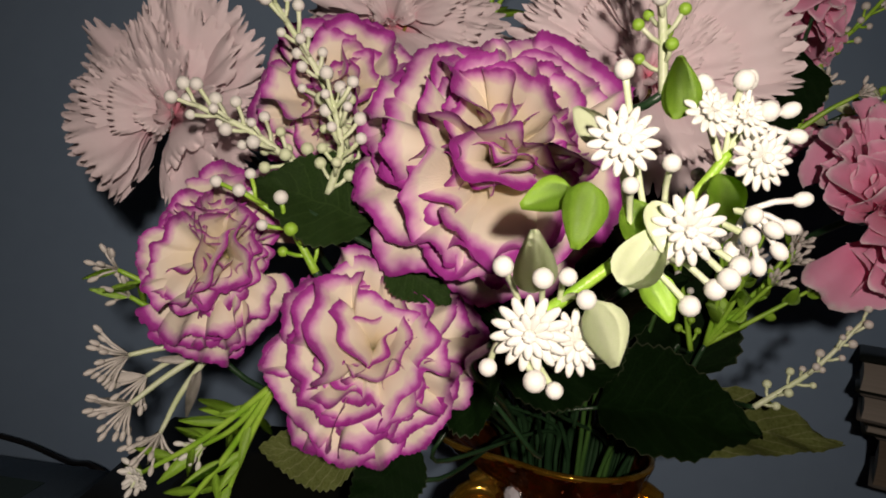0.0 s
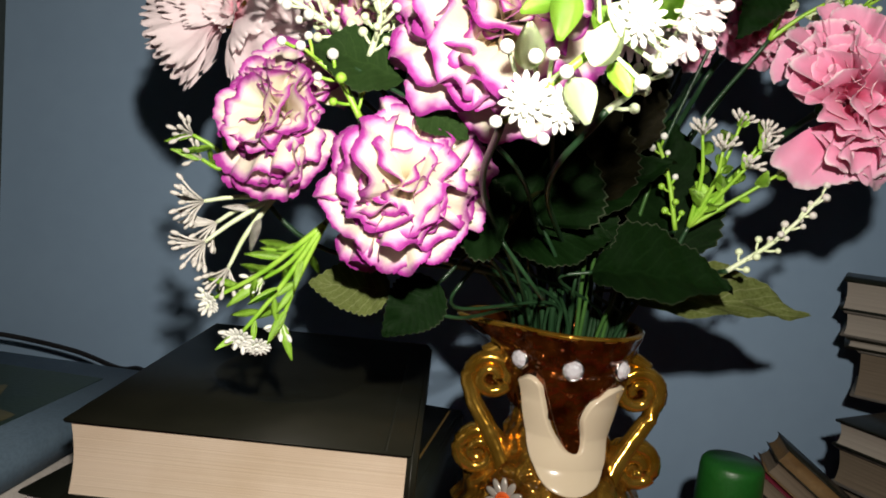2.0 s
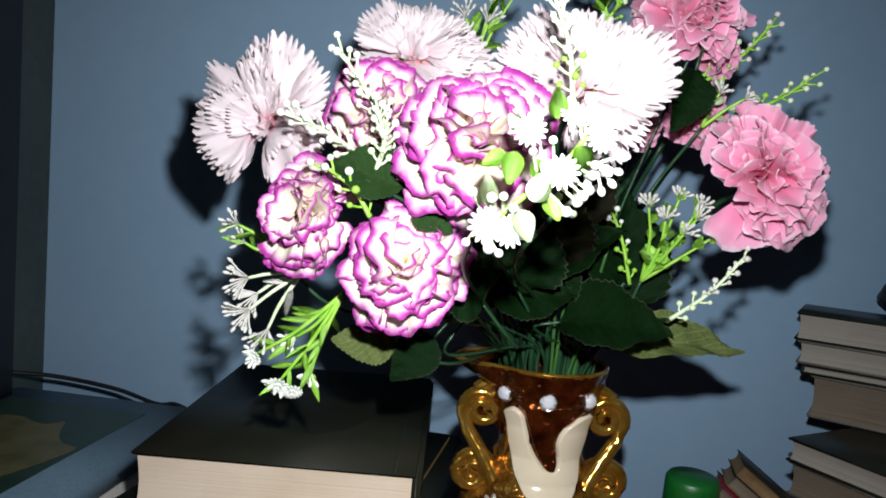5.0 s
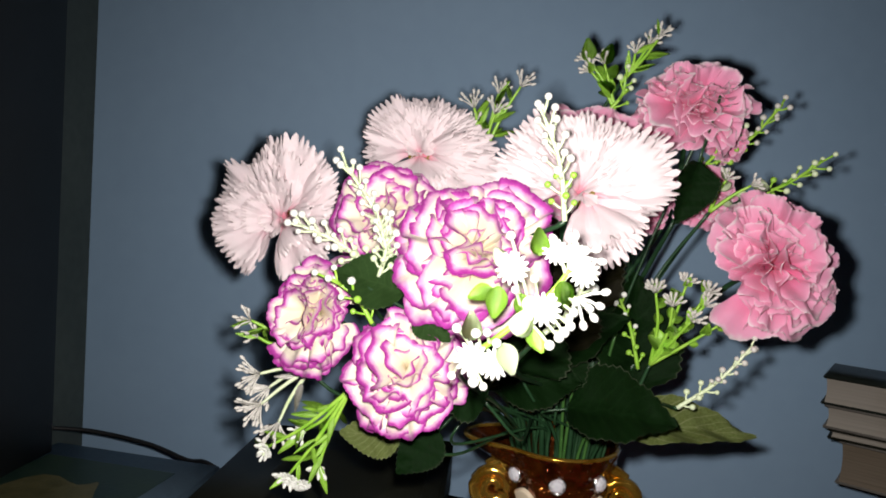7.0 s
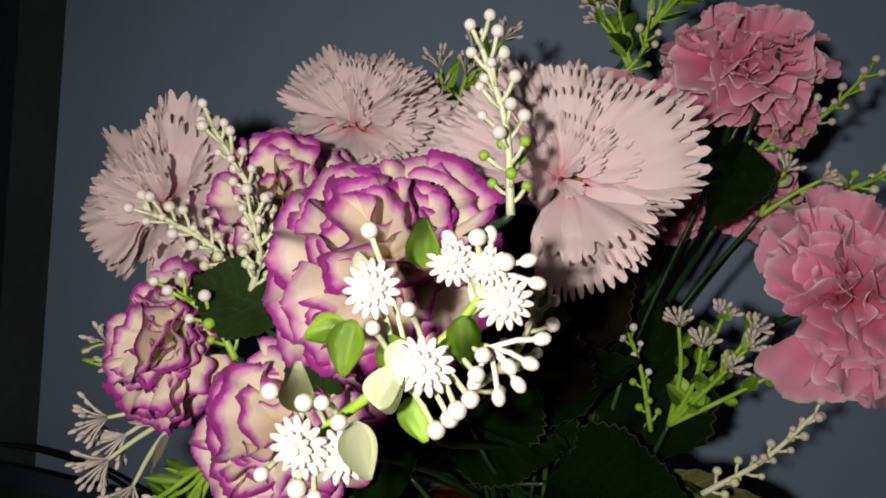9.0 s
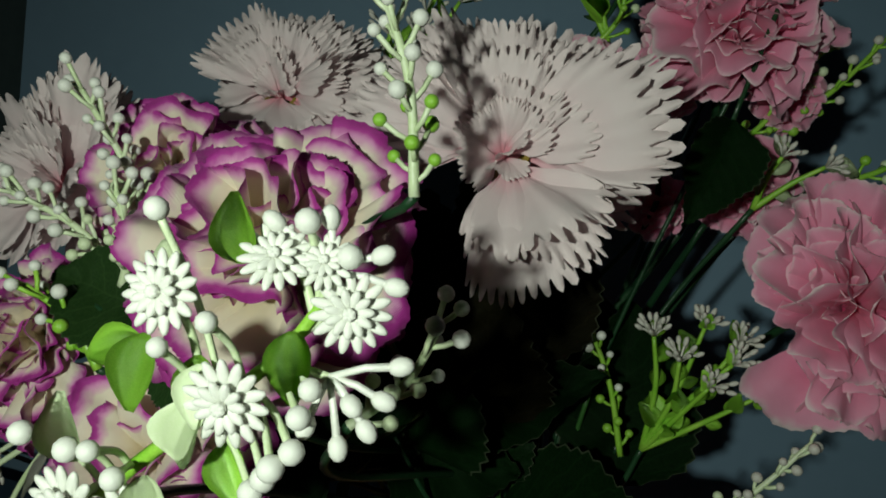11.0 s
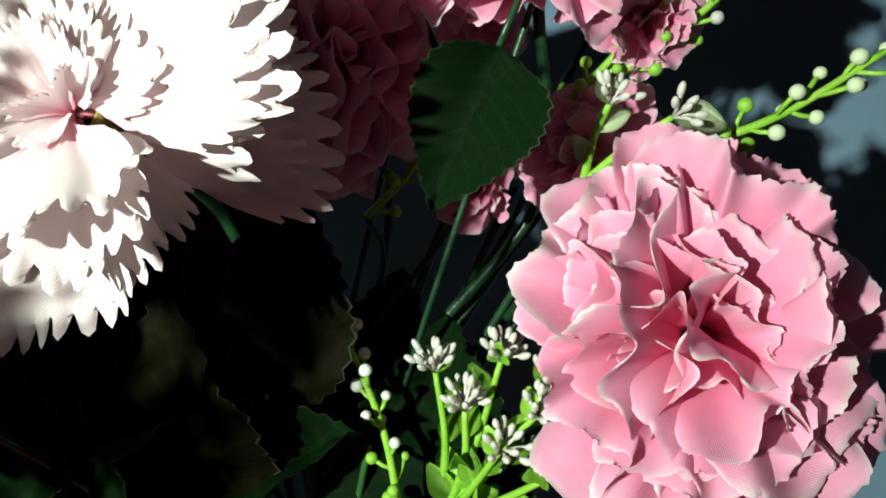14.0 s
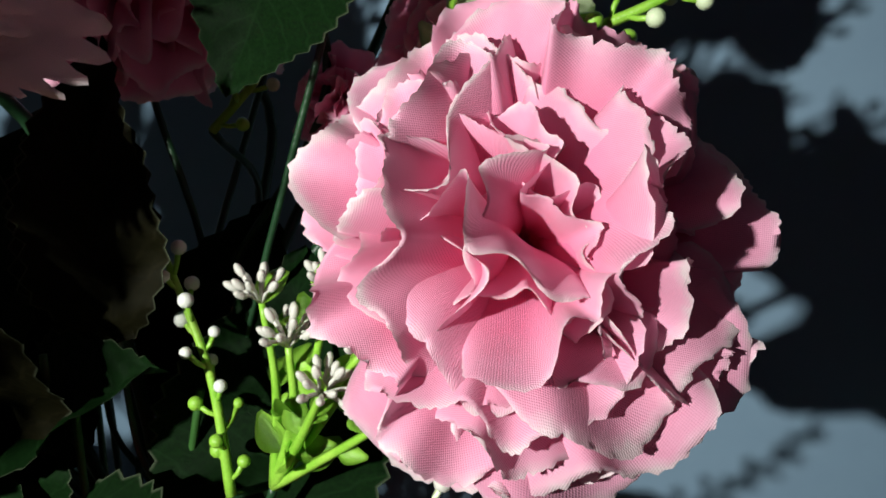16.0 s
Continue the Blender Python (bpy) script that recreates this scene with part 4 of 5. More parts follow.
def small_leaf(mat, name="leaf"):
    """A spoon-shaped plastic leaf 1 long, towards +z, facing +y."""
    bm = bmesh.new()
    rows = []
    for i in range(9):
        v = i / 8
        w = 0.05 + 0.30 * math.sin(math.pi * min(1, v * 0.98) ** 0.8) * (v > 0)
        rows.append([bm.verts.new((w * u, 0.14 * u * u * w * 4 - 0.22 * v * v + 0.03 * (1 - abs(u)), v)) for u in (-1, -0.6, 0, 0.6, 1)])
    for q, s in zip(rows, rows[1:]):
        for i in range(4):
            bm.faces.new((q[i], q[i + 1], s[i + 1], s[i]))
    bmesh.ops.solidify(bm, geom=bm.faces, thickness=0.04)
    return mesh_of(name, bm, mat)


LIMELEAF, PALELEAF = small_leaf(M_LIME), small_leaf(M_LIMEPALE)


def thin_leaf(mat):
    bm = bmesh.new()
    rows = [[bm.verts.new(((0.02 + 0.10 * math.sin(math.pi * v ** 0.8)) * u, -0.2 * v * v - 0.03 * abs(u), v)) for u in (-1, 0, 1)] for v in [i / 7 for i in range(8)]]
    for q, s in zip(rows, rows[1:]):
        for i in range(2):
            bm.faces.new((q[i], q[i + 1], s[i + 1], s[i]))
    bmesh.ops.solidify(bm, geom=bm.faces, thickness=0.03)
    return mesh_of("leaf", bm, mat)


THIN, THINPALE = thin_leaf(M_LIME), thin_leaf(M_GREYWHITE)


def spike(label, foot, tip, berries, seed, top="white", low="pale", stalk=0.011, ball=0.0024, mat=M_LIMEPALE, bend=0.004, mouth=None, turn=0.0, back=0.05, via=None):
    """A spike of stalked berries."""
    rng = random.Random(seed)
    a, b = Vector(foot), Vector(tip)
    axis = (b - a).normalized()
    side = axis.cross(Vector((0.1, -1, 0.2))).normalized()
    out = axis.cross(side)
    ob = thing("berry_spike", label, "artificial sprig", "sprigs in the vase", at=a)
    line = curve([Vector((0, 0, 0)), (b - a) * 0.5 + side * bend, b - a], 8)
    if mouth is not None:
        root = curve([a, via, (VX - 0.02, VY - 0.03, VZ + 0.27), MOUTH, (VX, VY, VZ + 0.13)], 7) if via else stem_path(a, -axis, mouth, back=back)
        part("wire", tube(bmesh.new(), [p - a for p in root[::-1]], 0.0017, 0.0016, 6), M_DARKSTEM, ob)
    part("stem", tube(bmesh.new(), line, 0.0018, 0.0011, 6), mat, ob)
    for k in range(berries):
        f = 0.06 + 0.92 * k / (berries - 1)
        p = (b - a) * f + side * bend * math.sin(math.pi * f)
        az = k * 2.4 + turn
        d = (axis * 0.75 + (side * math.cos(az) + out * math.sin(az)) * (0.95 - 0.55 * f)).normalized()
        q = p + d * stalk * (0.7 + 0.5 * rng.random())
        st = part("stalk", tube(bmesh.new(), [p, (p + q) / 2 - axis * 0.0008, q], 0.0008, 0.001, 5), mat, ob)
        be = part("berry", BERRY[top if f > 0.35 else low], None, ob)
        be.matrix_basis = Matrix.Translation(q) @ Matrix.Scale(ball * (0.8 + 0.4 * rng.random()), 4)
    return ob


PALE_SPIKE = "whitish-green plastic spike of small stalked berries"
spike(PALE_SPIKE, (-0.036, 0.278, 1.128), (-0.073, 0.275, 1.192), 24, 1, mouth=(-0.02, 0))
spike(PALE_SPIKE, (-0.052, 0.282, 1.122), (-0.102, 0.275, 1.150), 22, 2, mouth=(-0.02, 0.01))
spike(PALE_SPIKE, (-0.045, 0.270, 1.120), (-0.045, 0.262, 1.155), 15, 3, mouth=(-0.02, 0.01))
spike(PALE_SPIKE, (0.070, 0.236, 1.165), (0.052, 0.234, 1.228), 22, 4, low="lime", mouth=(0.0, 0.0), via=(0.045, 0.275, 1.135))
spike("greyish-white plastic spike of small stalked berries, low over the table", (0.180, 0.370, 1.024), (0.232, 0.368, 1.078), 18, 5, top="grey", low="pale", stalk=0.008, ball=0.0022, mouth=(0.03, -0.01))
spike("greenish plastic spike of stalked berries reaching out", (0.232, 0.420, 1.192), (0.292, 0.418, 1.228), 16, 6, top="pale", low="lime", mat=M_LIME, mouth=(0.03, 0))
spike("greenish plastic spike of stalked berries reaching out", (0.185, 0.438, 1.200), (0.232, 0.436, 1.266), 17, 7, top="pale", low="lime", mat=M_LIME, mouth=(0.02, 0.01))
spike("greenish plastic spike of stalked berries reaching out", (0.212, 0.440, 1.222), (0.262, 0.436, 1.275), 15, 8, top="grey", low="lime", mat=M_LIME, mouth=(0.02, 0.012))
spike("small white-tipped plastic berry spike", (0.155, 0.405, 1.045), (0.126, 0.402, 1.119), 15, 9, top="white", low="lime", mat=M_LIME, stalk=0.009, ball=0.0023, mouth=(0.025, -0.005))
spike("yellow-green plastic berry spike with white tip", (-0.046, 0.262, 1.090), (-0.074, 0.256, 1.118), 10, 10, top="white", low="lime", mat=M_LIME, mouth=(-0.025, 0))
spike("whitish plastic berry sprig beneath the largest carnation", (0.062, 0.222, 1.100), (0.084, 0.228, 1.132), 11, 16, mat=M_LIMEPALE, mouth=(-0.01, 0.0))
spike("greenish plastic berry spike behind the flowers", (0.120, 0.430, 1.16), (0.150, 0.425, 1.205), 10, 11, top="pale", low="lime", mat=M_LIME, mouth=(0.01, 0.02))
spike("greenish plastic berry spike behind the flowers", (0.118, 0.430, 1.262), (0.128, 0.425, 1.29), 8, 15, top="pale", low="lime", mat=M_LIME, mouth=(0.0, 0.02))


def starburst(ob, at, direction, mat, rays, length, seed, tips="grey"):
    """A loose umbel of thin stalks with knobbed ends."""
    rng = random.Random(seed)
    d = Vector(direction).normalized()
    s = d.orthogonal().normalized()
    t = d.cross(s)
    for k in range(rays):
        az, po = k * 2.4, 0.25 + 0.75 * math.sqrt(k / rays)
        w = (d * math.cos(po) + (s * math.cos(az) + t * math.sin(az)) * math.sin(po)) * length * (0.8 + 0.4 * rng.random())
        part("stalk", tube(bmesh.new(), [Vector(at), Vector(at) + w * 0.5 + d * 0.001, Vector(at) + w], 0.0006, 0.0007, 5), mat, ob)
        b = part("bud", BERRY[tips], None, ob)
        b.matrix_basis = Matrix.Translation(Vector(at) + w) @ frame_to(w, d) @ Matrix.Diagonal((0.0013, 0.0013, 0.0026, 1))


def spray(label, foot, branches, seed, mouth, leaf=THIN, stem_mat=M_LIME, tips="grey", ray_mat=M_GREYWHITE, rays=9, ray=0.011, leaf_size=0.02, leaves=4):
    """A branching plastic sprig: branches are end points, each with thin leaves and a loose umbel."""
    rng = random.Random(seed)
    a = Vector(foot)
    ob = thing("flower_spray", label, "artificial sprig", "sprigs in the vase", at=a)
    ends = [Vector(b) - a for b in branches]
    mid = sum(ends, Vector()) / len(ends)
    root = [p - a for p in stem_path(a, -mid, mouth)[::-1]]
    part("stem", tube(bmesh.new(), root, 0.0016, 0.0016, 6), M_DARKSTEM, ob)
    for e in ends:
        side = e.cross(Vector((0, -1, 0.2))).normalized()
        line = curve([Vector(), e * 0.5 + side * 0.006 * (rng.random() - 0.5) + mid * 0.08, e], 6)
        part("branch", tube(bmesh.new(), line, 0.0018, 0.0011, 6), stem_mat, ob)
        d = (line[-1] - line[-3]).normalized()
        starburst(ob, e, d, ray_mat, rays, ray, rng.random(), tips)
        for k in range(leaves):
            f = 0.25 + 0.75 * k / max(1, leaves - 1)
            p = line[int(f * (len(line) - 1))]
            az = rng.random() * 6.28
            w = (d * 0.8 + (side * math.cos(az) + d.cross(side) * math.sin(az)) * 0.8).normalized()
            lf = part("leaf", leaf, None, ob)
            lf.matrix_basis = Matrix.Translation(p) @ frame_to(w, Vector((0, -1, 0.3))) @ Matrix.Scale(leaf_size * (0.7 + 0.5 * rng.random()), 4)
    return ob


hanging = spray("lime green plastic sprig with white tip flowers hanging over the book", (-0.066, 0.300, 1.034), [(-0.104, 0.292, 0.972), (-0.122, 0.298, 0.988), (-0.085, 0.300, 0.978), (-0.098, 0.305, 1.0)], 21, (-0.04, 0), rays=10, ray=0.009, tips="white", ray_mat=M_LIMEPALE, leaf_size=0.020, leaves=7)
for p, facing, r in (((-0.104, 0.290, 0.970), (-0.1, -0.8, -0.6), 0.0088), ((-0.095, 0.291, 0.966), (0.2, -0.8, -0.6), 0.0078), ((-0.124, 0.297, 0.986), (-0.4, -0.8, -0.4), 0.0070)):
    f = part("blossom", FLORET, None, hanging, "white plastic blossom")
    f.matrix_basis = Matrix.Translation(Vector(p) - hanging.location) @ frame_to(facing, (0, 0, 1)) @ Matrix.Scale(r, 4)
spray("greyish-white plastic starburst sprig", (-0.098, 0.315, 1.045), [(-0.132, 0.30, 1.04), (-0.130, 0.30, 1.018), (-0.118, 0.305, 1.004), (-0.128, 0.31, 1.028)], 22, (-0.04, 0.01), stem_mat=M_LIMEPALE, rays=15, ray=0.015, tips="grey", leaf=THINPALE, leaves=2)
spray("small grey-green plastic sprig", (-0.120, 0.325, 1.055), [(-0.146, 0.315, 1.075), (-0.142, 0.32, 1.062)], 23, (-0.04, 0.01), rays=7, ray=0.011, leaves=3)
spray("lime green plastic sprig with faded white flowers", (0.166, 0.412, 1.048), [(0.163, 0.400, 1.110), (0.186, 0.398, 1.118), (0.200, 0.392, 1.103), (0.212, 0.392, 1.088), (0.203, 0.398, 1.112), (0.176, 0.395, 1.100), (0.190, 0.39, 1.090)], 24, (0.03, -0.005), rays=13, ray=0.010, leaf=LIMELEAF, leaf_size=0.012, leaves=4)
spray("green plastic sprig with fine grey tips behind the flowers", (0.012, 0.425, 1.215), [(0.002, 0.42, 1.255), (0.022, 0.42, 1.268), (0.040, 0.42, 1.275), (0.004, 0.42, 1.238), (0.02, 0.415, 1.25)], 25, (0.0, 0.02), rays=9, ray=0.013, leaves=4)
spray("green plastic sprig with fine grey tips rising over the flowers", (0.122, 0.432, 1.262), [(0.100, 0.43, 1.292), (0.110, 0.43, 1.30), (0.096, 0.43, 1.302)], 26, (0.005, 0.02), rays=9, ray=0.010, leaf=LIMELEAF, leaf_size=0.016, leaves=3)
spray("green plastic sprig with fine grey tips rising over the flowers", (0.125, 0.432, 1.285), [(0.146, 0.43, 1.318), (0.154, 0.43, 1.325), (0.135, 0.43, 1.31)], 27, (0.005, 0.02), rays=8, ray=0.010, leaves=3)
spray("small white-flowered plastic sprig behind the pink carnation", (0.205, 0.418, 1.18), [(0.212, 0.405, 1.206), (0.232, 0.405, 1.203)], 28, (0.03, 0.0), rays=7, ray=0.008, leaf=PALELEAF, leaf_size=0.014, leaves=3)

# the white-flowered sprig nearest to the viewer
ws_at = Vector((0.016, 0.172, 1.088))
ws = thing("flower_sprig", "lime green plastic sprig with white button flowers, berries and spoon leaves", "artificial sprig", "sprigs in the vase", at=ws_at)
root = [p - ws_at for p in curve([(VX - 0.02, VY - 0.01, VZ + 0.13), MOUTH + Vector((-0.03, -0.012, 0.0)), (0.045, 0.36, 1.01), (0.015, 0.25, 1.06), ws_at], 8)]
part("wire", tube(bmesh.new(), root, 0.0016, 0.0016, 7), M_DARKSTEM, ws)
trunk = [p - ws_at for p in curve([ws_at, (0.030, 0.166, 1.101), (0.046, 0.165, 1.116), (0.060, 0.168, 1.130), (0.068, 0.168, 1.142)], 8)]
part("stem", tube(bmesh.new(), trunk, 0.0018, 0.0013, 7), M_LIME, ws)
FLORETS = [((0.039, 0.158, 1.141), 0.0088, (-0.1, -1, 0.1)), ((0.0555, 0.156, 1.1225), 0.0092, (0.0, -1, -0.15)), ((0.0745, 0.166, 1.141), 0.0085, (0.2, -1, 0.0)), ((0.0595, 0.162, 1.150), 0.0075, (0.2, -0.9, 0.45)), ((0.0225, 0.158, 1.0945), 0.0098, (-0.15, -0.95, -0.1)), ((0.0335, 0.161, 1.0925), 0.0088, (0.25, -0.95, 0.0)), ((0.0690, 0.164, 1.150), 0.0062, (0.1, -0.9, 0.4))]
for (p, r, facing), start in zip(FLORETS, (16, 12, 26, 30, 2, 4, 31)):
    p = Vector(p) - ws_at
    part("branch", tube(bmesh.new(), curve([trunk[start], (trunk[start] + p) / 2 + Vector((0, 0.003, 0.002)), p + Vector((0, 0.002, 0))], 5), 0.0011, 0.0009, 6), M_LIMEPALE, ws)
    f = part("floret", FLORET, None, ws, "white plastic button flower")
    f.matrix_basis = Matrix.Translation(p) @ frame_to(facing, (0, 0, 1)) @ Matrix.Scale(r, 4)
rng = random.Random(12)
for p, start in (((0.037, 0.156, 1.157), 18), ((0.074, 0.163, 1.152), 31), ((0.066, 0.160, 1.158), 31), ((0.050, 0.155, 1.137), 20), ((0.041, 0.154, 1.131), 16), ((0.070, 0.155, 1.122), 22), ((0.071, 0.157, 1.127), 23), ((0.066, 0.154, 1.112), 20), ((0.064, 0.156, 1.109), 18), ((0.069, 0.156, 1.115), 20), ((0.014, 0.153, 1.110), 4), ((0.0235, 0.154, 1.108), 6), ((0.029, 0.153, 1.109), 8), ((0.034, 0.154, 1.104), 8), ((0.013, 0.154, 1.086), 1), ((0.024, 0.153, 1.084), 2), ((0.029, 0.154, 1.082), 2), ((0.060, 0.160, 1.104), 16)):
    p = Vector(p) - ws_at
    part("stalk", tube(bmesh.new(), curve([trunk[start], (trunk[start] + p) / 2 + Vector((0, 0.002, 0.001)), p], 4), 0.0008, 0.0009, 5), M_LIMEPALE, ws)
    b = part("berry", BERRY["white"], None, ws)
    b.matrix_basis = Matrix.Translation(p) @ Matrix.Scale(0.0025 * (0.85 + 0.3 * rng.random()), 4)
for node, start, ends in (((0.072, 0.164, 1.128), 22, ((0.086, 0.165, 1.132), (0.0835, 0.164, 1.125), (0.081, 0.163, 1.119), (0.076, 0.162, 1.115), (0.069, 0.162, 1.118), (0.078, 0.161, 1.124))), ((0.070, 0.166, 1.148), 31, ((0.069, 0.164, 1.159), (0.080, 0.165, 1.153), (0.083, 0.166, 1.147), (0.058, 0.163, 1.157)))):
    node = Vector(node) - ws_at
    part("branch", tube(bmesh.new(), [trunk[start], (trunk[start] + node) / 2 + Vector((0, 0.001, 0.001)), node], 0.001, 0.0009, 6), M_LIMEPALE, ws)
    for e in ends:
        e = Vector(e) - ws_at
        part("stalk", tube(bmesh.new(), [node, (node + e) / 2 + Vector((0, 0, 0.0008)), e], 0.0007, 0.0009, 5), M_WHITE, ws)
        b = part("berry", BERRY["white"], None, ws)
        b.matrix_basis = Matrix.Translation(e) @ frame_to(e - node, (0, 0, 1)) @ Matrix.Diagonal((0.002, 0.002, 0.0027, 1))
for p, d, r, mesh in (((0.033, 0.163, 1.131), (-0.1, -0.3, -1), 0.016, LIMELEAF), ((0.030, 0.166, 1.129), (-0.8, -0.2, -0.3), 0.013, LIMELEAF), ((0.044, 0.164, 1.128), (0.3, -0.3, -1), 0.014, LIMELEAF), ((0.043, 0.160, 1.108), (0.4, -0.5, 0.9), 0.017, PALELEAF), ((0.022, 0.158, 1.104), (-0.1, -0.4, 1), 0.015, PALELEAF), ((0.037, 0.160, 1.103), (0.4, -0.4, -0.9), 0.016, PALELEAF), ((0.052, 0.163, 1.148), (-0.1, -0.4, 1), 0.014, LIMELEAF), ((0.048, 0.158, 1.128), (0.2, -0.5, -0.9), 0.012, PALELEAF), ((0.064, 0.163, 1.136), (0.2, -0.4, -1), 0.014, LIMELEAF), ((0.050, 0.166, 1.110), (0.5, -0.4, -0.7), 0.013, LIMELEAF), ((0.036, 0.168, 1.140), (-0.5, 0.1, 0.8), 0.012, PALELEAF)):
    lf = part("leaf", mesh, None, ws)
    lf.matrix_basis = Matrix.Translation(Vector(p) - ws_at) @ frame_to(d, (0, -1, 0.3)) @ Matrix.Scale(r, 4)

ws.location += Vector((0.001, 0.004, 0.0))


# ---- cloth leaves on wires ----
def leaf_mesh(name, mat, seed, width=0.36, fold=0.16, droop=0.25, tooth=0.03):
    """A serrated cloth leaf 1 long, towards +z, facing +y."""
    rng = random.Random(seed)
    ph = rng.random() * 6
    bm = bmesh.new()
    uvs, rows = {}, []
    n = 28
    for i in range(n + 1):
        v = i / n
        w = width * math.sin(math.pi * v ** 0.72) ** 0.95 if 0 < i < n else 0.008
        w += tooth * (i % 2) * (0 < i < n)
        row = []
        for j in range(9):
            u = j / 4 - 1
            y = fold * abs(u) * w * 2 - droop * v * v + 0.03 * math.sin(9 * v + ph) * abs(u) + 0.02 * math.sin(23 * v + 3 * u)
            p = bm.verts.new((w * u, y, v))
            uvs[p] = (j / 8, v)
            row.append(p)
        rows.append(row)
    lay = bm.loops.layers.uv.new("UVMap")
    for q, s in zip(rows, rows[1:]):
        for j in range(8):
            f = bm.faces.new((q[j], q[j + 1], s[j + 1], s[j]))
            for lp in f.loops:
                lp[lay].uv = uvs[lp.vert]
    return mesh_of(name, bm, mat)


# dark and brown blades carry shade in their colour; fresh is the lit front leaf
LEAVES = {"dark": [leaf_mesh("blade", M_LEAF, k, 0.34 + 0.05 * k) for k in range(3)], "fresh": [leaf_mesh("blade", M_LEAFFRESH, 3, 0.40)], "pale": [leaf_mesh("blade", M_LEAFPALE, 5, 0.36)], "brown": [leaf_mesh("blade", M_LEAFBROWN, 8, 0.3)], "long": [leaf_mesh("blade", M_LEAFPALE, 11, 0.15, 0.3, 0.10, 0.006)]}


def leaf(foot, tip, facing, kind="dark", pick=0, mouth=(0, 0), label="dark green serrated cloth leaf on a wire stem, blackened as in deep shade", wide=1.0):
    a, b = Vector(foot), Vector(tip)
    ob = thing("leaf_stem", label, "artificial leaf", "leaves in the vase", at=a)
    bl = part("blade", LEAVES[kind][pick], None, ob)
    bl.matrix_basis = frame_to(b - a, facing) @ Matrix.Diagonal(((b - a).length * wide, (b - a).length, (b - a).length, 1))
    path = [p - a for p in stem_path(a, a - b, mouth)]
    part("wire", tube(bmesh.new(), path, 0.0012, 0.0014, 6), M_DARKSTEM, ob)
    return ob


leaf((-0.027, 0.268, 1.110), (-0.072, 0.262, 1.128), (0.1, -0.8, 0.6), "fresh", 0, (-0.02, 0), "green serrated cloth leaf between the carnations", 1.1)
leaf((-0.017, 0.258, 1.099), (0.005, 0.247, 1.087), (0, -1, 0.3), "fresh", 0, (-0.02, -0.01), "green serrated cloth leaf between the carnations")
leaf((-0.028, 0.315, 0.998), (-0.070, 0.30, 1.004), (0, -0.9, 0.4), "pale", 0, (-0.03, 0), "faded green serrated cloth leaf on a wire stem")
leaf((-0.002, 0.315, 1.006), (-0.028, 0.298, 0.978), (0.1, -0.9, 0.3), "dark", 1, (-0.03, 0))
leaf((0.040, 0.372, 1.030), (0.103, 0.365, 1.046), (0, -0.75, 0.65), "dark", 2, (-0.01, -0.01))
leaf((0.024, 0.345, 1.022), (0.066, 0.355, 1.098), (-0.8, -0.5, 0.1), "pale", 0, (-0.01, -0.01), "folded dark leaf with a pale underside", 0.5)
leaf((0.096, 0.375, 1.014), (0.172, 0.345, 1.030), (0, -0.5, 0.85), "dark", 2, (0.02, -0.01), wide=1.1)
leaf((0.120, 0.40, 1.00), (0.258, 0.40, 1.004), (0.05, -0.75, 0.6), "long", 0, (0.04, 0), "long brownish green cloth leaf reaching sideways", 1.0)
leaf((0.181, 0.374, 1.217), (0.171, 0.361, 1.169), (0.45, -0.88, 0.0), "dark", 2, (0.03, 0), wide=0.88)
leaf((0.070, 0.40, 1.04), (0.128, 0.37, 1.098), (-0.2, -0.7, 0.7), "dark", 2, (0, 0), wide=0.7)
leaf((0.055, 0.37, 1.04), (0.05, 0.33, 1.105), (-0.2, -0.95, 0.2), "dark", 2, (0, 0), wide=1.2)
leaf((0.085, 0.39, 1.05), (0.085, 0.34, 1.12), (0.1, -0.9, 0.2), "brown", 0, (0, 0), "brownish cloth leaf with shade put into its colour", 1.2)
leaf((0.112, 0.40, 1.09), (0.110, 0.37, 1.178), (0.2, -0.95, 0.1), "brown", 0, (0.01, 0), "brownish cloth leaf with shade put into its colour", 0.8)
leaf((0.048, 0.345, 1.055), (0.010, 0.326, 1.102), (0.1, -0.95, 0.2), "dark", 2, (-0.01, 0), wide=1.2)
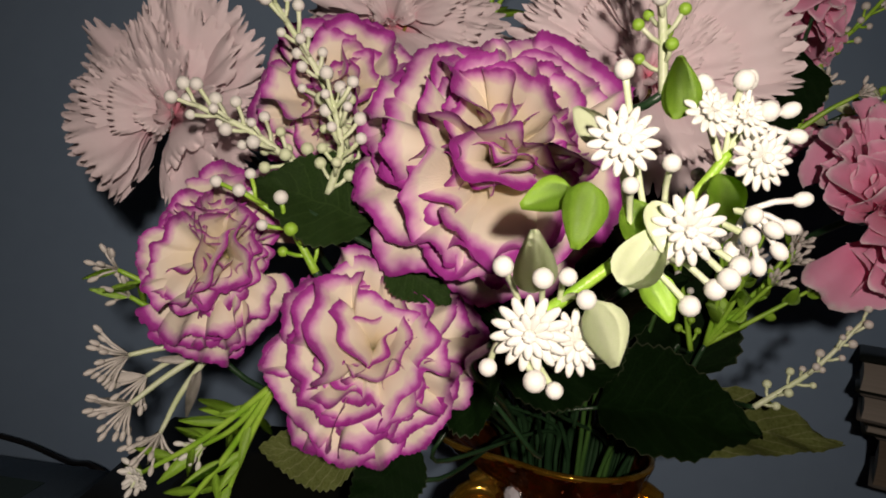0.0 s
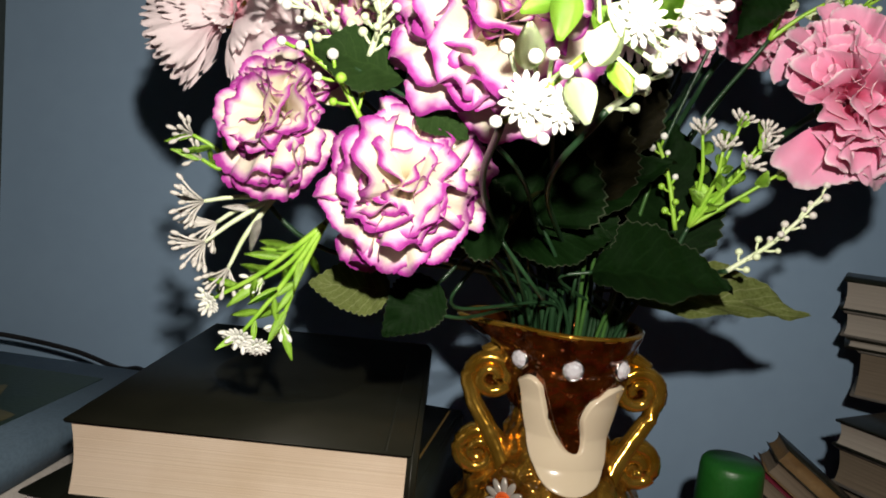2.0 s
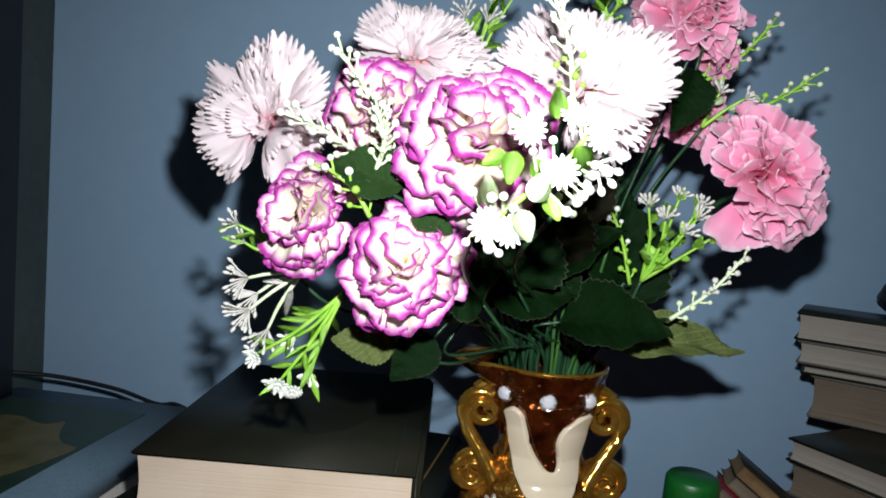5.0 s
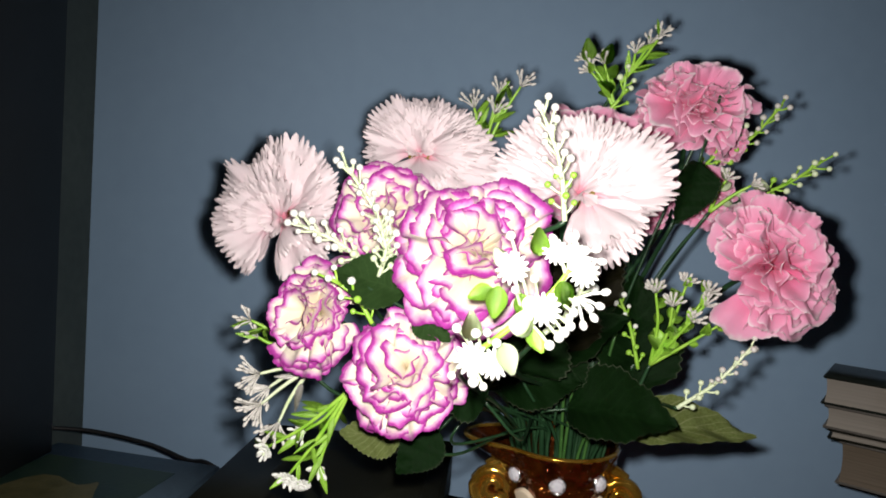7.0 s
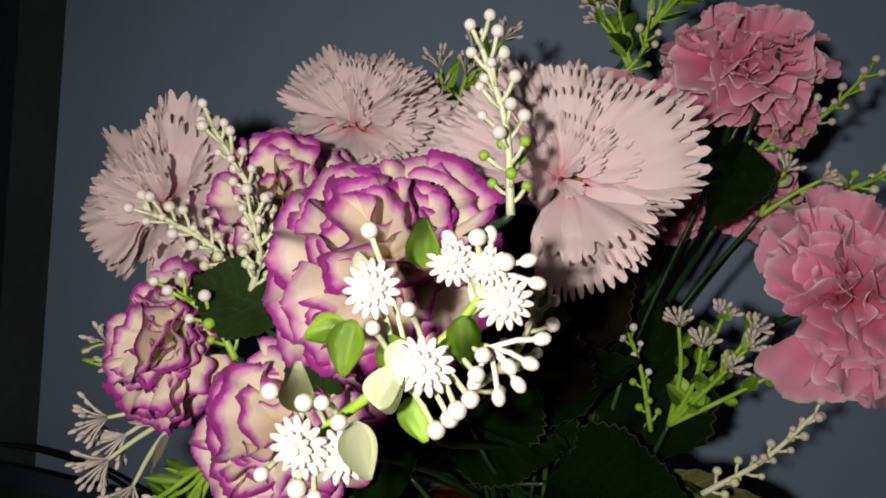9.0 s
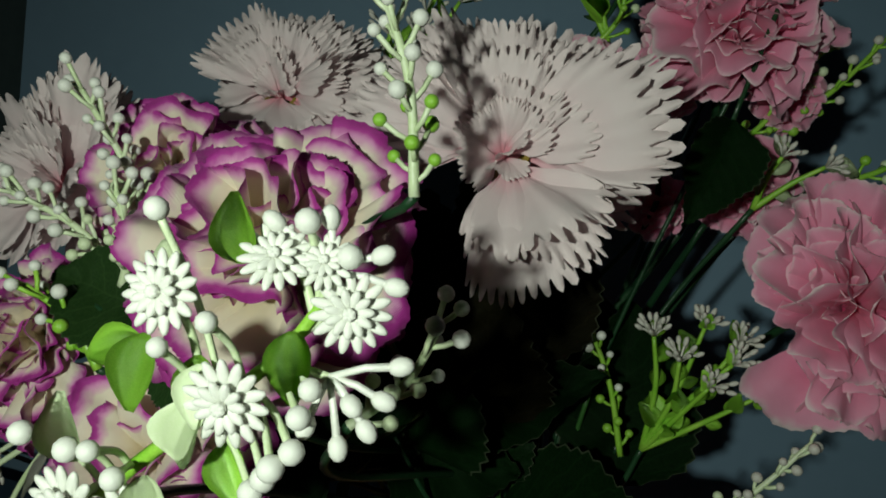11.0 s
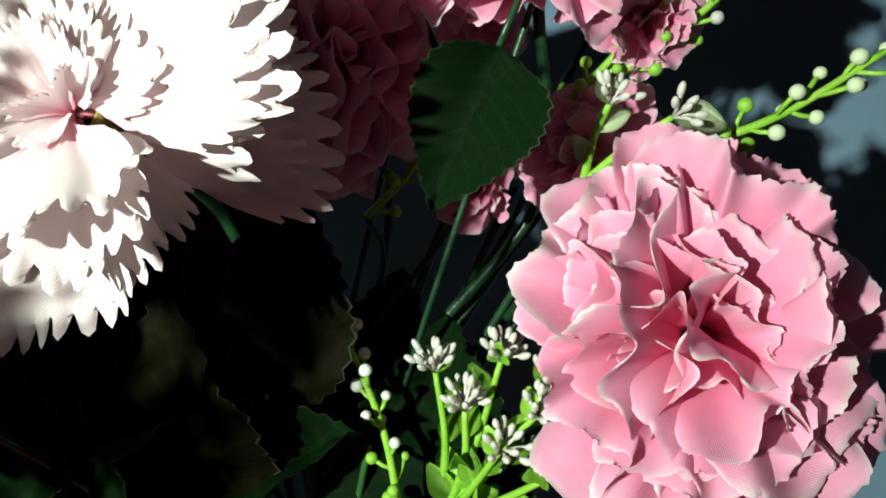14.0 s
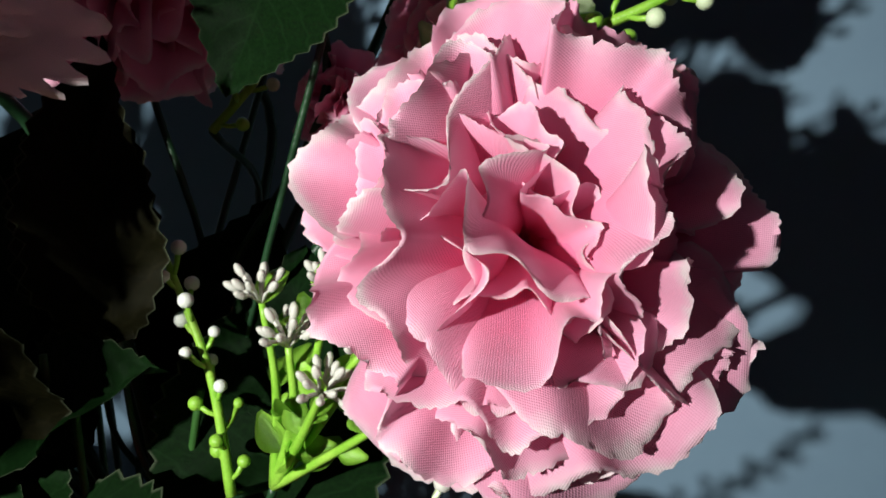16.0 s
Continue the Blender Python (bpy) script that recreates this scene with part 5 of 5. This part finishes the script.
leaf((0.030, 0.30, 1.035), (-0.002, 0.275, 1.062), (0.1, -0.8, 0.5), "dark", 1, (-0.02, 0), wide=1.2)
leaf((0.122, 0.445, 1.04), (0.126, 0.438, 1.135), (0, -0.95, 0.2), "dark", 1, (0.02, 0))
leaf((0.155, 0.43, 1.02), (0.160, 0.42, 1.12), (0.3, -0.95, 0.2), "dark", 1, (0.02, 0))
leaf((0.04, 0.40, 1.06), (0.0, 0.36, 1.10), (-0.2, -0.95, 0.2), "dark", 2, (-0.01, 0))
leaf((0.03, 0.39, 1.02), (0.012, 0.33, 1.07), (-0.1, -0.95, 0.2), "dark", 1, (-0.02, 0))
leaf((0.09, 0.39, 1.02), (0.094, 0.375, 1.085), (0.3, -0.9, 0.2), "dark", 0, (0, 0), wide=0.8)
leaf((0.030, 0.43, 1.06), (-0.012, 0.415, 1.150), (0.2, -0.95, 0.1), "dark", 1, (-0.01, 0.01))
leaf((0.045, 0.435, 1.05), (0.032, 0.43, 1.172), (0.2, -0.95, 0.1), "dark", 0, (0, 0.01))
leaf((0.078, 0.43, 1.08), (0.062, 0.42, 1.188), (0.3, -0.95, 0.1), "brown", 0, (0, 0.01), "brownish cloth leaf with shade put into its colour", 0.8)
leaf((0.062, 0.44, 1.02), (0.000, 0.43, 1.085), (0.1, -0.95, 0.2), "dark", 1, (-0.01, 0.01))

# bare wires crowding the vase's mouth
rng = random.Random(77)
for k in range(16):
    x, y = -0.036 + 0.072 * rng.random(), -0.03 + 0.055 * rng.random()
    a = MOUTH + Vector((x, y, 0))
    top = a + Vector((x * 0.9 + 0.012 * (rng.random() - 0.5), y * 0.6 - 0.01, 0.07 + 0.06 * rng.random()))
    bm = bmesh.new()
    tube(bm, curve([(VX + 0.5 * x, VY + 0.5 * y, VZ + 0.13), a, (a + top) / 2 + Vector((0.004 * (rng.random() - 0.5), 0, 0)), top], 6), 0.0017, 0.0014, 6)
    tagged(new("wire_stem", mesh_of("wire_stem", bm, M_DARKSTEM if k % 2 else M_STEM)), "thin dark green plastic-coated wire stem", "stem", "stems in the vase")
